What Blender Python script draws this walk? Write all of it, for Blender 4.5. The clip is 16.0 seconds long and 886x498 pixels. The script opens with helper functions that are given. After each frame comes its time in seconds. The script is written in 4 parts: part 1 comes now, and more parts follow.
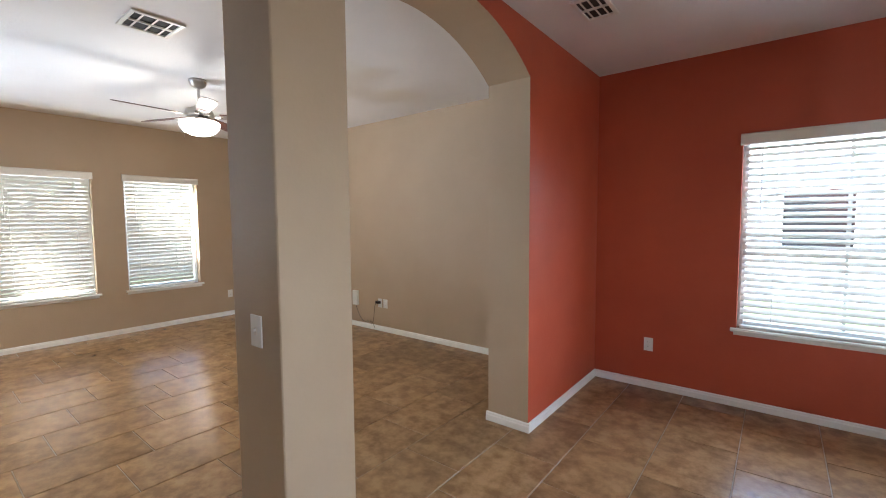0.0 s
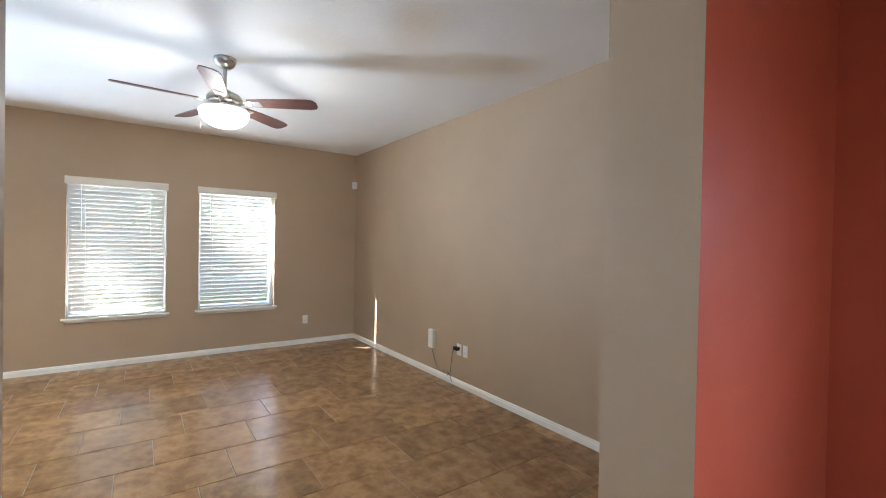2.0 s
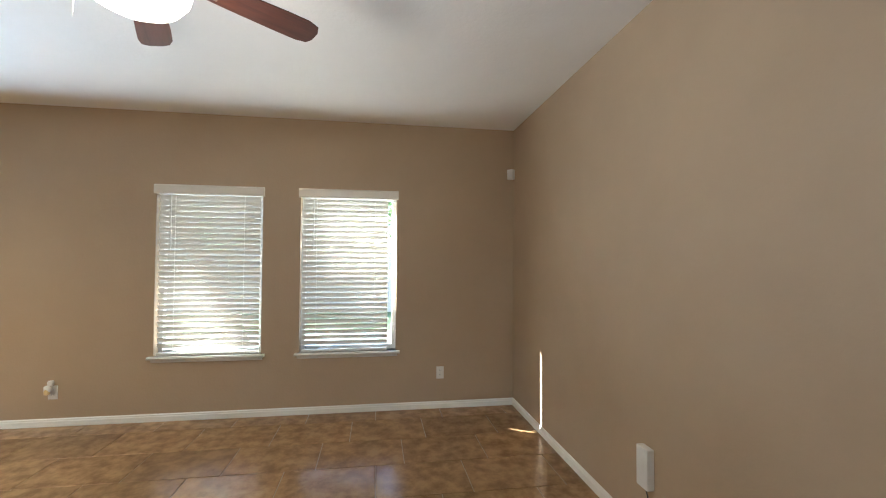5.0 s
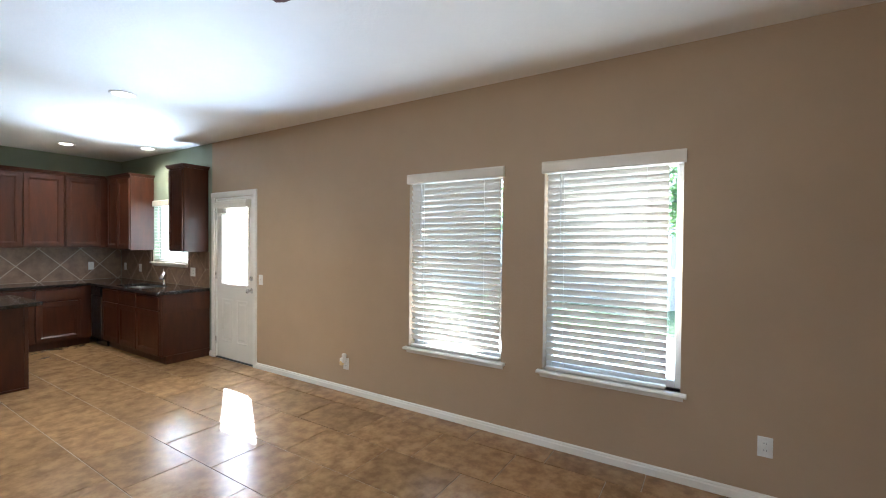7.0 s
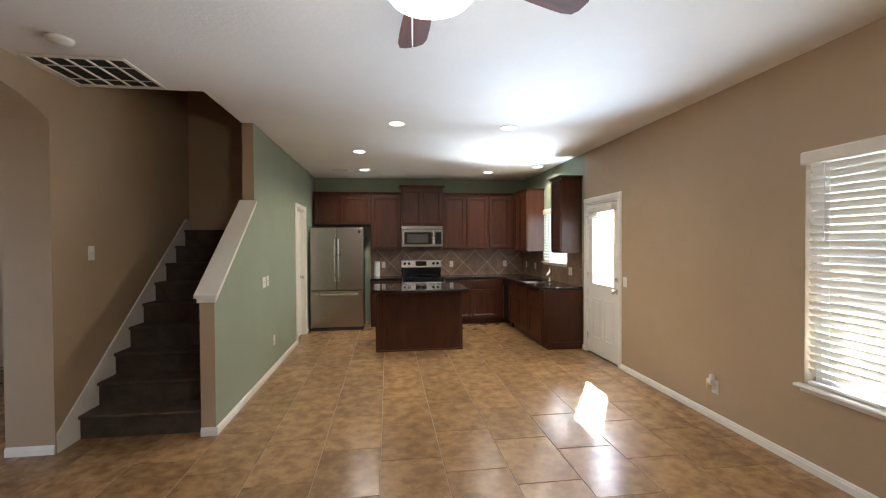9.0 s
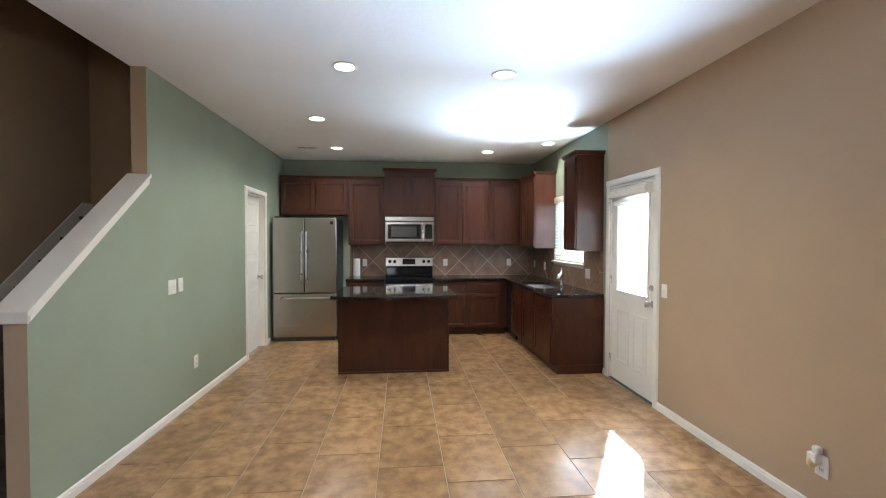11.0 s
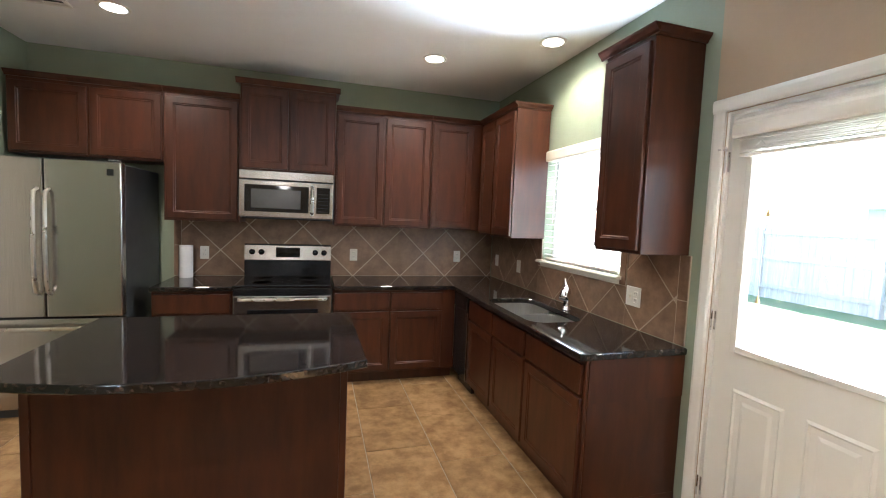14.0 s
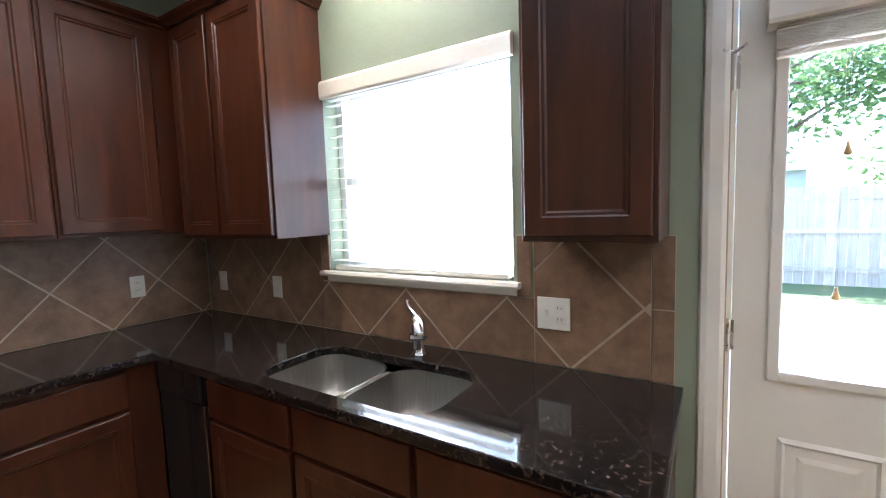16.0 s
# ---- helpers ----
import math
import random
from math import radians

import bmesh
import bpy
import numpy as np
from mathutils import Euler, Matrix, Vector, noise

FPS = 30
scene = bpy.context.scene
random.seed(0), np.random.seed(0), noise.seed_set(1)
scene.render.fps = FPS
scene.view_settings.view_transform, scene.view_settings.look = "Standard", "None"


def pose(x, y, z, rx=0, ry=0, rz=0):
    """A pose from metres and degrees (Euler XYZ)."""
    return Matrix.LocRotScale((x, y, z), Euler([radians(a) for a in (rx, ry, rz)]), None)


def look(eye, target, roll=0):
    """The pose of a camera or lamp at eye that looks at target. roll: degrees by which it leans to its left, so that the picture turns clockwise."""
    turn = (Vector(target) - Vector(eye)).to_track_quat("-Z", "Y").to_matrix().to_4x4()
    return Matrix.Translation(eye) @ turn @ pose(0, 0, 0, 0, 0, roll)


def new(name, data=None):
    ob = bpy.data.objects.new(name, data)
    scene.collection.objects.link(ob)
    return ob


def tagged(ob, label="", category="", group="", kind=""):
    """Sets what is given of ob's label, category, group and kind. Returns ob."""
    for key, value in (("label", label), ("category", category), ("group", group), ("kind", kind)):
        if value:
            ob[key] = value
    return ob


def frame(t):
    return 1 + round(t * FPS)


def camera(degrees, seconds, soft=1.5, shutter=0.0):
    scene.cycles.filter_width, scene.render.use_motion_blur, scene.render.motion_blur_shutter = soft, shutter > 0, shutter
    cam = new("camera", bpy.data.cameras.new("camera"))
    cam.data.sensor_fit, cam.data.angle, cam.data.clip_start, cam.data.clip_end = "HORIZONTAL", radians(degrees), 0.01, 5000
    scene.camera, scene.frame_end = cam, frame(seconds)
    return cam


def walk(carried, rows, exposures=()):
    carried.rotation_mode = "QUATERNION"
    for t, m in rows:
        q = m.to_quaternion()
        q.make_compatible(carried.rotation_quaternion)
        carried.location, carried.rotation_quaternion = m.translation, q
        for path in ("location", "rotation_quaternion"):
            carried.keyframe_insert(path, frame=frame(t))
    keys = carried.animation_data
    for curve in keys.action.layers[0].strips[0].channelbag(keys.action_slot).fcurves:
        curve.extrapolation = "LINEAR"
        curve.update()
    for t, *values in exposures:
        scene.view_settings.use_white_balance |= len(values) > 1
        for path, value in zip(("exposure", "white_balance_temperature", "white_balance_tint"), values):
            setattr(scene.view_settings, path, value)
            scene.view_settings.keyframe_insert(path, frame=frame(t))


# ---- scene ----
cam = camera(92.1, 16.0, soft=1.1)
PATH = [
    (0, (0.296, 0.342, 1.472), (-0.936, 1.911, 1.335), -0.4),
    (0.5, (0.207, 0.577, 1.459), (-1.161, 2.029, 1.324), -0.4),
    (1, (0.011, 0.899, 1.495), (-1.424, 2.29, 1.42), -0.1),
    (1.5, (-0.169, 1.24, 1.453), (-1.705, 2.52, 1.422), 0.9),
    (2, (-0.425, 1.598, 1.435), (-2.056, 2.755, 1.413), 1.1),
    (2.5, (-0.73, 1.911, 1.444), (-2.42, 2.981, 1.425), 0.5),
    (3, (-1.018, 2.12, 1.413), (-2.802, 3.024, 1.444), 0.4),
    (5.5, (-2.606, 3.04, 1.44), (-4.604, 3.109, 1.473), 0.9),
    (6, (-2.857, 3.151, 1.468), (-4.841, 2.895, 1.472), 1.7),
    (6.5, (-3.147, 3.185, 1.505), (-5.045, 2.555, 1.464), 1.4),
    (7, (-3.405, 3.245, 1.498), (-5.092, 2.172, 1.465), 0.5),
    (7.5, (-3.602, 3.352, 1.525), (-4.793, 1.746, 1.486), 0.9),
    (8, (-3.669, 3.408, 1.489), (-4.185, 1.476, 1.456), -0.5),
    (8.5, (-3.679, 3.506, 1.516), (-3.984, 1.529, 1.486), -0.5),
    (11, (-4.241, 2.206, 1.48), (-4.434, 0.216, 1.431), 0.1),
    (11.5, (-4.364, 1.79, 1.479), (-4.519, -0.203, 1.439), 0.8),
    (12, (-4.38, 1.334, 1.491), (-4.495, -0.662, 1.454), 0.7),
    (12.5, (-4.464, 0.867, 1.495), (-4.538, -1.131, 1.467), 0.7),
    (13, (-4.495, 0.414, 1.475), (-4.557, -1.585, 1.456), 1.8),
    (13.5, (-4.53, -0.056, 1.53), (-4.73, -2.045, 1.457), 1.6),
    (14, (-4.624, -0.558, 1.485), (-5.187, -2.472, 1.340), 2.4),
    (14.5, (-4.679, -0.979, 1.464), (-5.525, -2.784, 1.311), 0.7),
    (15, (-4.741, -1.4, 1.444), (-6.06, -2.894, 1.279), 0.2),
    (15.5, (-4.855, -1.812, 1.464), (-6.337, -3.143, 1.284), -0.7),
    (16, (-4.969, -2.189, 1.44), (-6.656, -3.248, 1.265), -1.9),
]
walk(cam, [(t, look(eye, target, roll)) for t, eye, target, roll in PATH],
     [(0.0, 3.9, 5600, 10), (1.5, 3.95, 5300, 8), (2.2, 4.0, 5150, 6), (3.0, 3.85, 5000, 3), (5.5, 3.6, 5650, 6), (6.5, 3.6, 5150, 7), (7.5, 3.55, 5200, 7), (8.5, 3.5, 5800, 9), (11.0, 3.75, 5150, 9), (12.5, 3.85, 5300, 9),
      (14.5, 3.9, 5500, 11), (16.0, 3.55, 5200, 13)])

# ---- world, sun and exposure ----
world = bpy.data.worlds.new("world")
scene.world = world
world.use_nodes = True
sky = world.node_tree.nodes.new("ShaderNodeTexSky")
sky.sky_type, sky.sun_disc = "NISHITA", False
sky.sun_elevation, sky.sun_rotation = radians(39), radians(212)
sky.air_density, sky.dust_density = 1.0, 1.5
world.node_tree.nodes["Background"].inputs["Strength"].default_value = 0.15
world.node_tree.links.new(sky.outputs[0], world.node_tree.nodes["Background"].inputs["Color"])
sun_data = bpy.data.lights.new("sun", "SUN")
sun_data.energy, sun_data.angle, sun_data.color = 5.0, radians(0.5), (1.0, 0.95, 0.86)
sun_ob = new("sun", sun_data)
sun_ob.matrix_world = look((-7.3, -11.9, 11.4), (0, 0, 0))
FAN_LIGHT, CAN_LIGHT = 2.4, 6.8


# ---- materials ----
def mat(name, base, second=None, rough=0.5, metal=0.0, scale=6.0, detail=5.0, stretch=(1, 1, 1), bump=0.1, bump_scale=60.0,
        bump_dist=0.002, rough_var=0.06, per_object=0.0, lo=0.35, hi=0.65, world_pos=False, spec=0.5, coat=0.0, translucent=0.0, noise_rough=0.62):
    m = bpy.data.materials.new(name)
    m.use_nodes = True
    nt = m.node_tree
    n, l = nt.nodes, nt.links
    b = n["Principled BSDF"]
    second = second or tuple(c * 0.86 for c in base)
    if world_pos:
        pos = n.new("ShaderNodeNewGeometry").outputs["Position"]
    else:
        pos = n.new("ShaderNodeTexCoord").outputs["Object"]
    mp = n.new("ShaderNodeMapping")
    mp.inputs["Scale"].default_value = stretch
    l.new(pos, mp.inputs["Vector"])
    vec = mp.outputs[0]
    info = None
    if per_object:
        info = n.new("ShaderNodeObjectInfo")
        mul = n.new("ShaderNodeMath")
        mul.operation = "MULTIPLY"
        mul.inputs[1].default_value = 40.0
        l.new(info.outputs["Random"], mul.inputs[0])
        add = n.new("ShaderNodeVectorMath")
        add.operation = "ADD"
        l.new(vec, add.inputs[0])
        l.new(mul.outputs[0], add.inputs[1])
        vec = add.outputs[0]
    t1 = n.new("ShaderNodeTexNoise")
    t1.inputs["Scale"].default_value, t1.inputs["Detail"].default_value, t1.inputs["Roughness"].default_value = scale, detail, noise_rough
    l.new(vec, t1.inputs["Vector"])
    r = n.new("ShaderNodeMapRange")
    r.inputs["From Min"].default_value, r.inputs["From Max"].default_value = lo, hi
    l.new(t1.outputs["Fac"], r.inputs["Value"])
    mix = n.new("ShaderNodeMix")
    mix.data_type = "RGBA"
    mix.inputs["A"].default_value, mix.inputs["B"].default_value = (*base, 1), (*second, 1)
    l.new(r.outputs[0], mix.inputs["Factor"])
    col = mix.outputs["Result"]
    if per_object:
        hsv = n.new("ShaderNodeHueSaturation")
        pr = n.new("ShaderNodeMapRange")
        pr.inputs["To Min"].default_value, pr.inputs["To Max"].default_value = 1 - per_object, 1 + per_object
        l.new(info.outputs["Random"], pr.inputs["Value"])
        l.new(pr.outputs[0], hsv.inputs["Value"])
        l.new(col, hsv.inputs["Color"])
        col = hsv.outputs[0]
    l.new(col, b.inputs["Base Color"])
    t2 = n.new("ShaderNodeTexNoise")
    t2.inputs["Scale"].default_value, t2.inputs["Detail"].default_value = bump_scale, 3.0
    l.new(vec, t2.inputs["Vector"])
    rr = n.new("ShaderNodeMapRange")
    rr.inputs["To Min"].default_value, rr.inputs["To Max"].default_value = max(0.02, rough - rough_var), min(1, rough + rough_var)
    l.new(t1.outputs["Fac"], rr.inputs["Value"])
    l.new(rr.outputs[0], b.inputs["Roughness"])
    b.inputs["Metallic"].default_value = metal
    b.inputs["Specular IOR Level"].default_value = spec
    b.inputs["Coat Weight"].default_value = coat
    b.inputs["Coat Roughness"].default_value = 0.12
    if bump:
        bp = n.new("ShaderNodeBump")
        bp.inputs["Strength"].default_value, bp.inputs["Distance"].default_value = bump, bump_dist
        l.new(t2.outputs["Fac"], bp.inputs["Height"])
        l.new(bp.outputs[0], b.inputs["Normal"])
    if translucent:
        tr = n.new("ShaderNodeBsdfTranslucent")
        tr.inputs["Color"].default_value = (*base, 1)
        ms = n.new("ShaderNodeMixShader")
        ms.inputs[0].default_value = translucent
        l.new(b.outputs[0], ms.inputs[1])
        l.new(tr.outputs[0], ms.inputs[2])
        l.new(ms.outputs[0], n["Material Output"].inputs["Surface"])
    return m


def glow(name, color, strength):
    m = bpy.data.materials.new(name)
    m.use_nodes = True
    b = m.node_tree.nodes["Principled BSDF"]
    b.inputs["Base Color"].default_value = (0.9, 0.88, 0.82, 1)
    b.inputs["Emission Color"].default_value = (*color, 1)
    b.inputs["Emission Strength"].default_value = strength
    return m


def glass_mat(name):
    m = bpy.data.materials.new(name)
    m.use_nodes = True
    b = m.node_tree.nodes["Principled BSDF"]
    b.inputs["Base Color"].default_value = (0.96, 0.98, 0.97, 1)
    b.inputs["Roughness"].default_value, b.inputs["Transmission Weight"].default_value, b.inputs["IOR"].default_value = 0.0, 1.0, 1.45
    return m


BEIGE = mat("beige_wall_paint", (0.42, 0.307, 0.192), (0.395, 0.287, 0.178), 0.6, scale=1.2, bump=0.22, bump_scale=55, bump_dist=0.004, world_pos=True)
GREEN = mat("sage_green_wall_paint", (0.275, 0.312, 0.225), (0.255, 0.288, 0.206), 0.6, scale=1.2, bump=0.22, bump_scale=55, bump_dist=0.004, world_pos=True)
RED = mat("brick_red_wall_paint", (0.44, 0.078, 0.030), (0.40, 0.066, 0.025), 0.5, scale=1.5, bump=0.22, bump_scale=55, bump_dist=0.004, world_pos=True)
WHITE_CEIL = mat("white_ceiling_paint", (0.82, 0.80, 0.77), (0.79, 0.77, 0.74), 0.75, scale=1.5, bump=0.35, bump_scale=48, bump_dist=0.005, world_pos=True)
TRIM = mat("white_trim_paint", (0.78, 0.75, 0.68), (0.73, 0.69, 0.61), 0.35, scale=3, bump=0.05)
DOORW = mat("white_door_paint", (0.76, 0.72, 0.64), (0.72, 0.68, 0.60), 0.38, scale=2, bump=0.06, bump_scale=120)
SLAT = mat("white_blind_slat", (0.80, 0.77, 0.70), (0.77, 0.74, 0.66), 0.3, scale=8, bump=0.02, translucent=0.03)
VALANCE = mat("cream_blind_valance", (0.76, 0.70, 0.60), (0.72, 0.66, 0.56), 0.4, scale=5, bump=0.03)
VINYL = mat("white_window_vinyl", (0.8, 0.8, 0.78), rough=0.35, bump=0.02)
PLATE = mat("white_plastic_plate", (0.82, 0.80, 0.74), rough=0.3, bump=0.0)
SLOT_SHADE = mat("dark_plastic", (0.015, 0.015, 0.016), rough=0.5, bump=0.0)
TILE = mat("brown_travertine_tile", (0.355, 0.213, 0.098), (0.205, 0.115, 0.049), 0.24, scale=9.0, detail=10, noise_rough=0.65, bump=0.12, bump_scale=34, bump_dist=0.002,
           rough_var=0.05, per_object=0.15, lo=0.38, hi=0.625, world_pos=True, spec=0.5)
GROUT = mat("tan_grout", (0.36, 0.28, 0.195), (0.28, 0.215, 0.145), 0.85, scale=30, bump=0.2, world_pos=True)
SPLASH = mat("brown_stone_backsplash_tile", (0.245, 0.152, 0.093), (0.135, 0.078, 0.046), 0.40, scale=9, detail=10, noise_rough=0.7, bump=0.25, bump_scale=40, bump_dist=0.002,
             per_object=0.10, lo=0.36, hi=0.66, world_pos=True)
SPLASH_GROUT = mat("pale_backsplash_grout", (0.47, 0.39, 0.30), (0.40, 0.33, 0.25), 0.85, scale=20, bump=0.2, world_pos=True)
WOOD = mat("dark_cherry_stained_wood", (0.064, 0.0182, 0.0070), (0.036, 0.0102, 0.0046), 0.34, scale=3.2, detail=6, stretch=(5, 5, 0.8), bump=0.06, bump_scale=22,
           bump_dist=0.001, rough_var=0.05, per_object=0.08, world_pos=True, spec=0.38)
GRANITE = mat("polished_dark_granite", (0.008, 0.007, 0.007), (0.075, 0.046, 0.033), 0.06, scale=62, detail=4, bump=0.004, bump_scale=40, lo=0.52, hi=0.74,
              rough_var=0.02, world_pos=True)
STEEL = mat("brushed_stainless_steel", (0.42, 0.40, 0.37), (0.37, 0.35, 0.325), 0.25, 1.0, scale=5, stretch=(40, 40, 0.6), bump=0.03, bump_scale=9, bump_dist=0.0005)
STEEL_H = mat("polished_stainless_steel", (0.62, 0.59, 0.54), rough=0.28, metal=1.0, bump=0.0)
SINK_STEEL = mat("satin_sink_steel", (0.45, 0.43, 0.40), rough=0.3, metal=1.0, scale=4, stretch=(30, 30, 1), bump=0.02, bump_scale=12, bump_dist=0.0005)
CHROME = mat("chrome", (0.8, 0.8, 0.8), rough=0.08, metal=1.0, bump=0.0, rough_var=0.02)
NICKEL = mat("brushed_nickel", (0.55, 0.52, 0.48), rough=0.28, metal=1.0, bump=0.0)
BLACK = mat("black_enamel", (0.012, 0.012, 0.013), rough=0.12, bump=0.0, rough_var=0.03)
BLACKGLASS = mat("black_glass", (0.008, 0.008, 0.009), rough=0.05, bump=0.0, rough_var=0.02)
GREYGLASS = mat("grey_window_mesh", (0.05, 0.048, 0.046), rough=0.2, bump=0.0)
DARKGREY = mat("dark_grey_painted_steel", (0.035, 0.036, 0.038), rough=0.4, bump=0.1, bump_scale=150)
CARPET = mat("taupe_carpet", (0.095, 0.07, 0.05), (0.06, 0.044, 0.031), 0.95, scale=9, bump=1.0, bump_scale=320, bump_dist=0.006, world_pos=True)
BLADE = mat("walnut_fan_blade", (0.085, 0.026, 0.014), (0.05, 0.015, 0.009), 0.55, scale=4, stretch=(1, 12, 12), bump=0.03)
PAPER = mat("white_paper", (0.85, 0.84, 0.82), rough=0.95, bump=0.3, bump_scale=160)
BOWL = glow("glowing_frosted_glass", (1.0, 0.90, 0.74), 1.2)
CAN_GLOW = glow("glowing_can_lens", (1.0, 0.90, 0.74), 1.2)
GLASS = glass_mat("clear_glass")
FROST = mat("frosted_bead", (0.75, 0.55, 0.25), rough=0.3, bump=0.0)
VENT_SHADE = mat("dark_vent_inside", (0.03, 0.028, 0.026), rough=0.8, bump=0.0)
CONCRETE = mat("pale_concrete", (0.64, 0.61, 0.56), (0.55, 0.52, 0.47), 0.85, scale=2.5, bump=0.3, bump_scale=60, world_pos=True)
GRASS = mat("lawn", (0.075, 0.12, 0.035), (0.12, 0.13, 0.05), 0.9, scale=1.3, detail=8, bump=0.8, bump_scale=60, bump_dist=0.03, world_pos=True)
FENCE = mat("weathered_cedar", (0.44, 0.40, 0.35), (0.34, 0.30, 0.26), 0.85, scale=4, stretch=(6, 6, 0.5), bump=0.3, bump_scale=30, per_object=0.12, world_pos=True)
BARK = mat("bark", (0.12, 0.085, 0.06), (0.07, 0.05, 0.035), 0.9, scale=8, stretch=(3, 3, 0.6), bump=0.8, bump_scale=20, bump_dist=0.02)
LEAF = mat("green_leaf", (0.13, 0.20, 0.07), (0.09, 0.15, 0.045), 0.5, scale=1.5, bump=0.0, world_pos=True, translucent=0.5)
SIDING = mat("pale_grey_siding", (0.42, 0.44, 0.46), (0.38, 0.40, 0.42), 0.7, scale=2, bump=0.1, world_pos=True)
ROOF = mat("grey_shingles", (0.13, 0.13, 0.14), (0.09, 0.09, 0.10), 0.9, scale=6, bump=0.5, bump_scale=30, bump_dist=0.01, world_pos=True)
STUCCO = mat("outer_wall_stucco", (0.5, 0.45, 0.38), rough=0.85, scale=3, bump=0.4, bump_scale=50, bump_dist=0.005, world_pos=True)


# ---- building helpers ----
def link(name, bm, material, parent=None, smooth=False):
    me = bpy.data.meshes.new(name)
    bmesh.ops.recalc_face_normals(bm, faces=bm.faces[:])
    if smooth:
        for f in bm.faces:
            f.smooth = True
    bm.to_mesh(me)
    bm.free()
    for m in material if isinstance(material, (list, tuple)) else (material,):
        me.materials.append(m)
    ob = new(name, me)
    ob.parent = parent
    return ob


def part(name, bm, material, parent, label="", smooth=False):
    return tagged(link(name, bm, material, parent, smooth), label)


def thing(name, m, label, category, group="", kind=""):
    ob = new(name)
    ob.empty_display_size = 0.1
    ob.matrix_basis = m
    return tagged(ob, label, category, group, kind)


def add_box(bm, x0, x1, y0, y1, z0, z1, bevel=0.0, segs=1):
    r = bmesh.ops.create_cube(bm, size=1.0, matrix=Matrix.LocRotScale(((x0 + x1) / 2, (y0 + y1) / 2, (z0 + z1) / 2), None, (abs(x1 - x0), abs(y1 - y0), abs(z1 - z0))))
    if bevel:
        edges = list({e for v in r["verts"] for e in v.link_edges})
        bmesh.ops.bevel(bm, geom=edges, offset=bevel, segments=segs, affect="EDGES", profile=0.6)
    return bm


def box(x0, x1, y0, y1, z0, z1, bevel=0.0, segs=1):
    return add_box(bmesh.new(), x0, x1, y0, y1, z0, z1, bevel, segs)


def add_cyl(bm, p, q, r0, r1=None, n=20):
    p, q = Vector(p), Vector(q)
    m = Matrix.Translation((p + q) / 2) @ (q - p).to_track_quat("Z", "Y").to_matrix().to_4x4()
    bmesh.ops.create_cone(bm, cap_ends=True, segments=n, radius1=r0, radius2=r0 if r1 is None else r1, depth=(q - p).length, matrix=m)
    return bm


def lathe(profile, n=28, centre=(0, 0)):
    """A turned solid about z from (radius, height) pairs."""
    bm = bmesh.new()
    rings = []
    for r, z in profile:
        rings.append([bm.verts.new((centre[0] + r * math.cos(2 * math.pi * i / n), centre[1] + r * math.sin(2 * math.pi * i / n), z)) for i in range(n)])
    for a, b in zip(rings, rings[1:]):
        for i in range(n):
            bm.faces.new((a[i], a[(i + 1) % n], b[(i + 1) % n], b[i]))
    bm.faces.new(rings[0])
    bm.faces.new(rings[-1])
    return bm


def prism(points, axis, a, b):
    """A polygon pulled along an axis from a to b; points are the two other coordinates in order."""
    bm = bmesh.new()

    def place(p, w):
        c = list(p)
        c.insert("xyz".index(axis), w)
        return c
    lo = [bm.verts.new(place(p, a)) for p in points]
    hi = [bm.verts.new(place(p, b)) for p in points]
    n = len(points)
    for i in range(n):
        bm.faces.new((lo[i], lo[(i + 1) % n], hi[(i + 1) % n], hi[i]))
    caps = [bm.faces.new(lo), bm.faces.new(hi)]
    bmesh.ops.recalc_face_normals(bm, faces=bm.faces[:])
    bmesh.ops.triangulate(bm, faces=caps)
    return bm


def tube(points, r, n=10):
    """A round tube along a line of points."""
    bm = bmesh.new()
    pts = [Vector(p) for p in points]
    rings = []
    for i, p in enumerate(pts):
        d = (pts[min(i + 1, len(pts) - 1)] - pts[max(i - 1, 0)]).normalized()
        side = d.cross(Vector((0.31, 0.22, 0.93))).normalized()
        up = side.cross(d)
        rad = r[i] if isinstance(r, (list, tuple)) else r
        rings.append([bm.verts.new(p + rad * (math.cos(2 * math.pi * k / n) * side + math.sin(2 * math.pi * k / n) * up)) for k in range(n)])
    for a, b in zip(rings, rings[1:]):
        for k in range(n):
            bm.faces.new((a[k], a[(k + 1) % n], b[(k + 1) % n], b[k]))
    bm.faces.new(rings[0])
    bm.faces.new(rings[-1])
    return bm


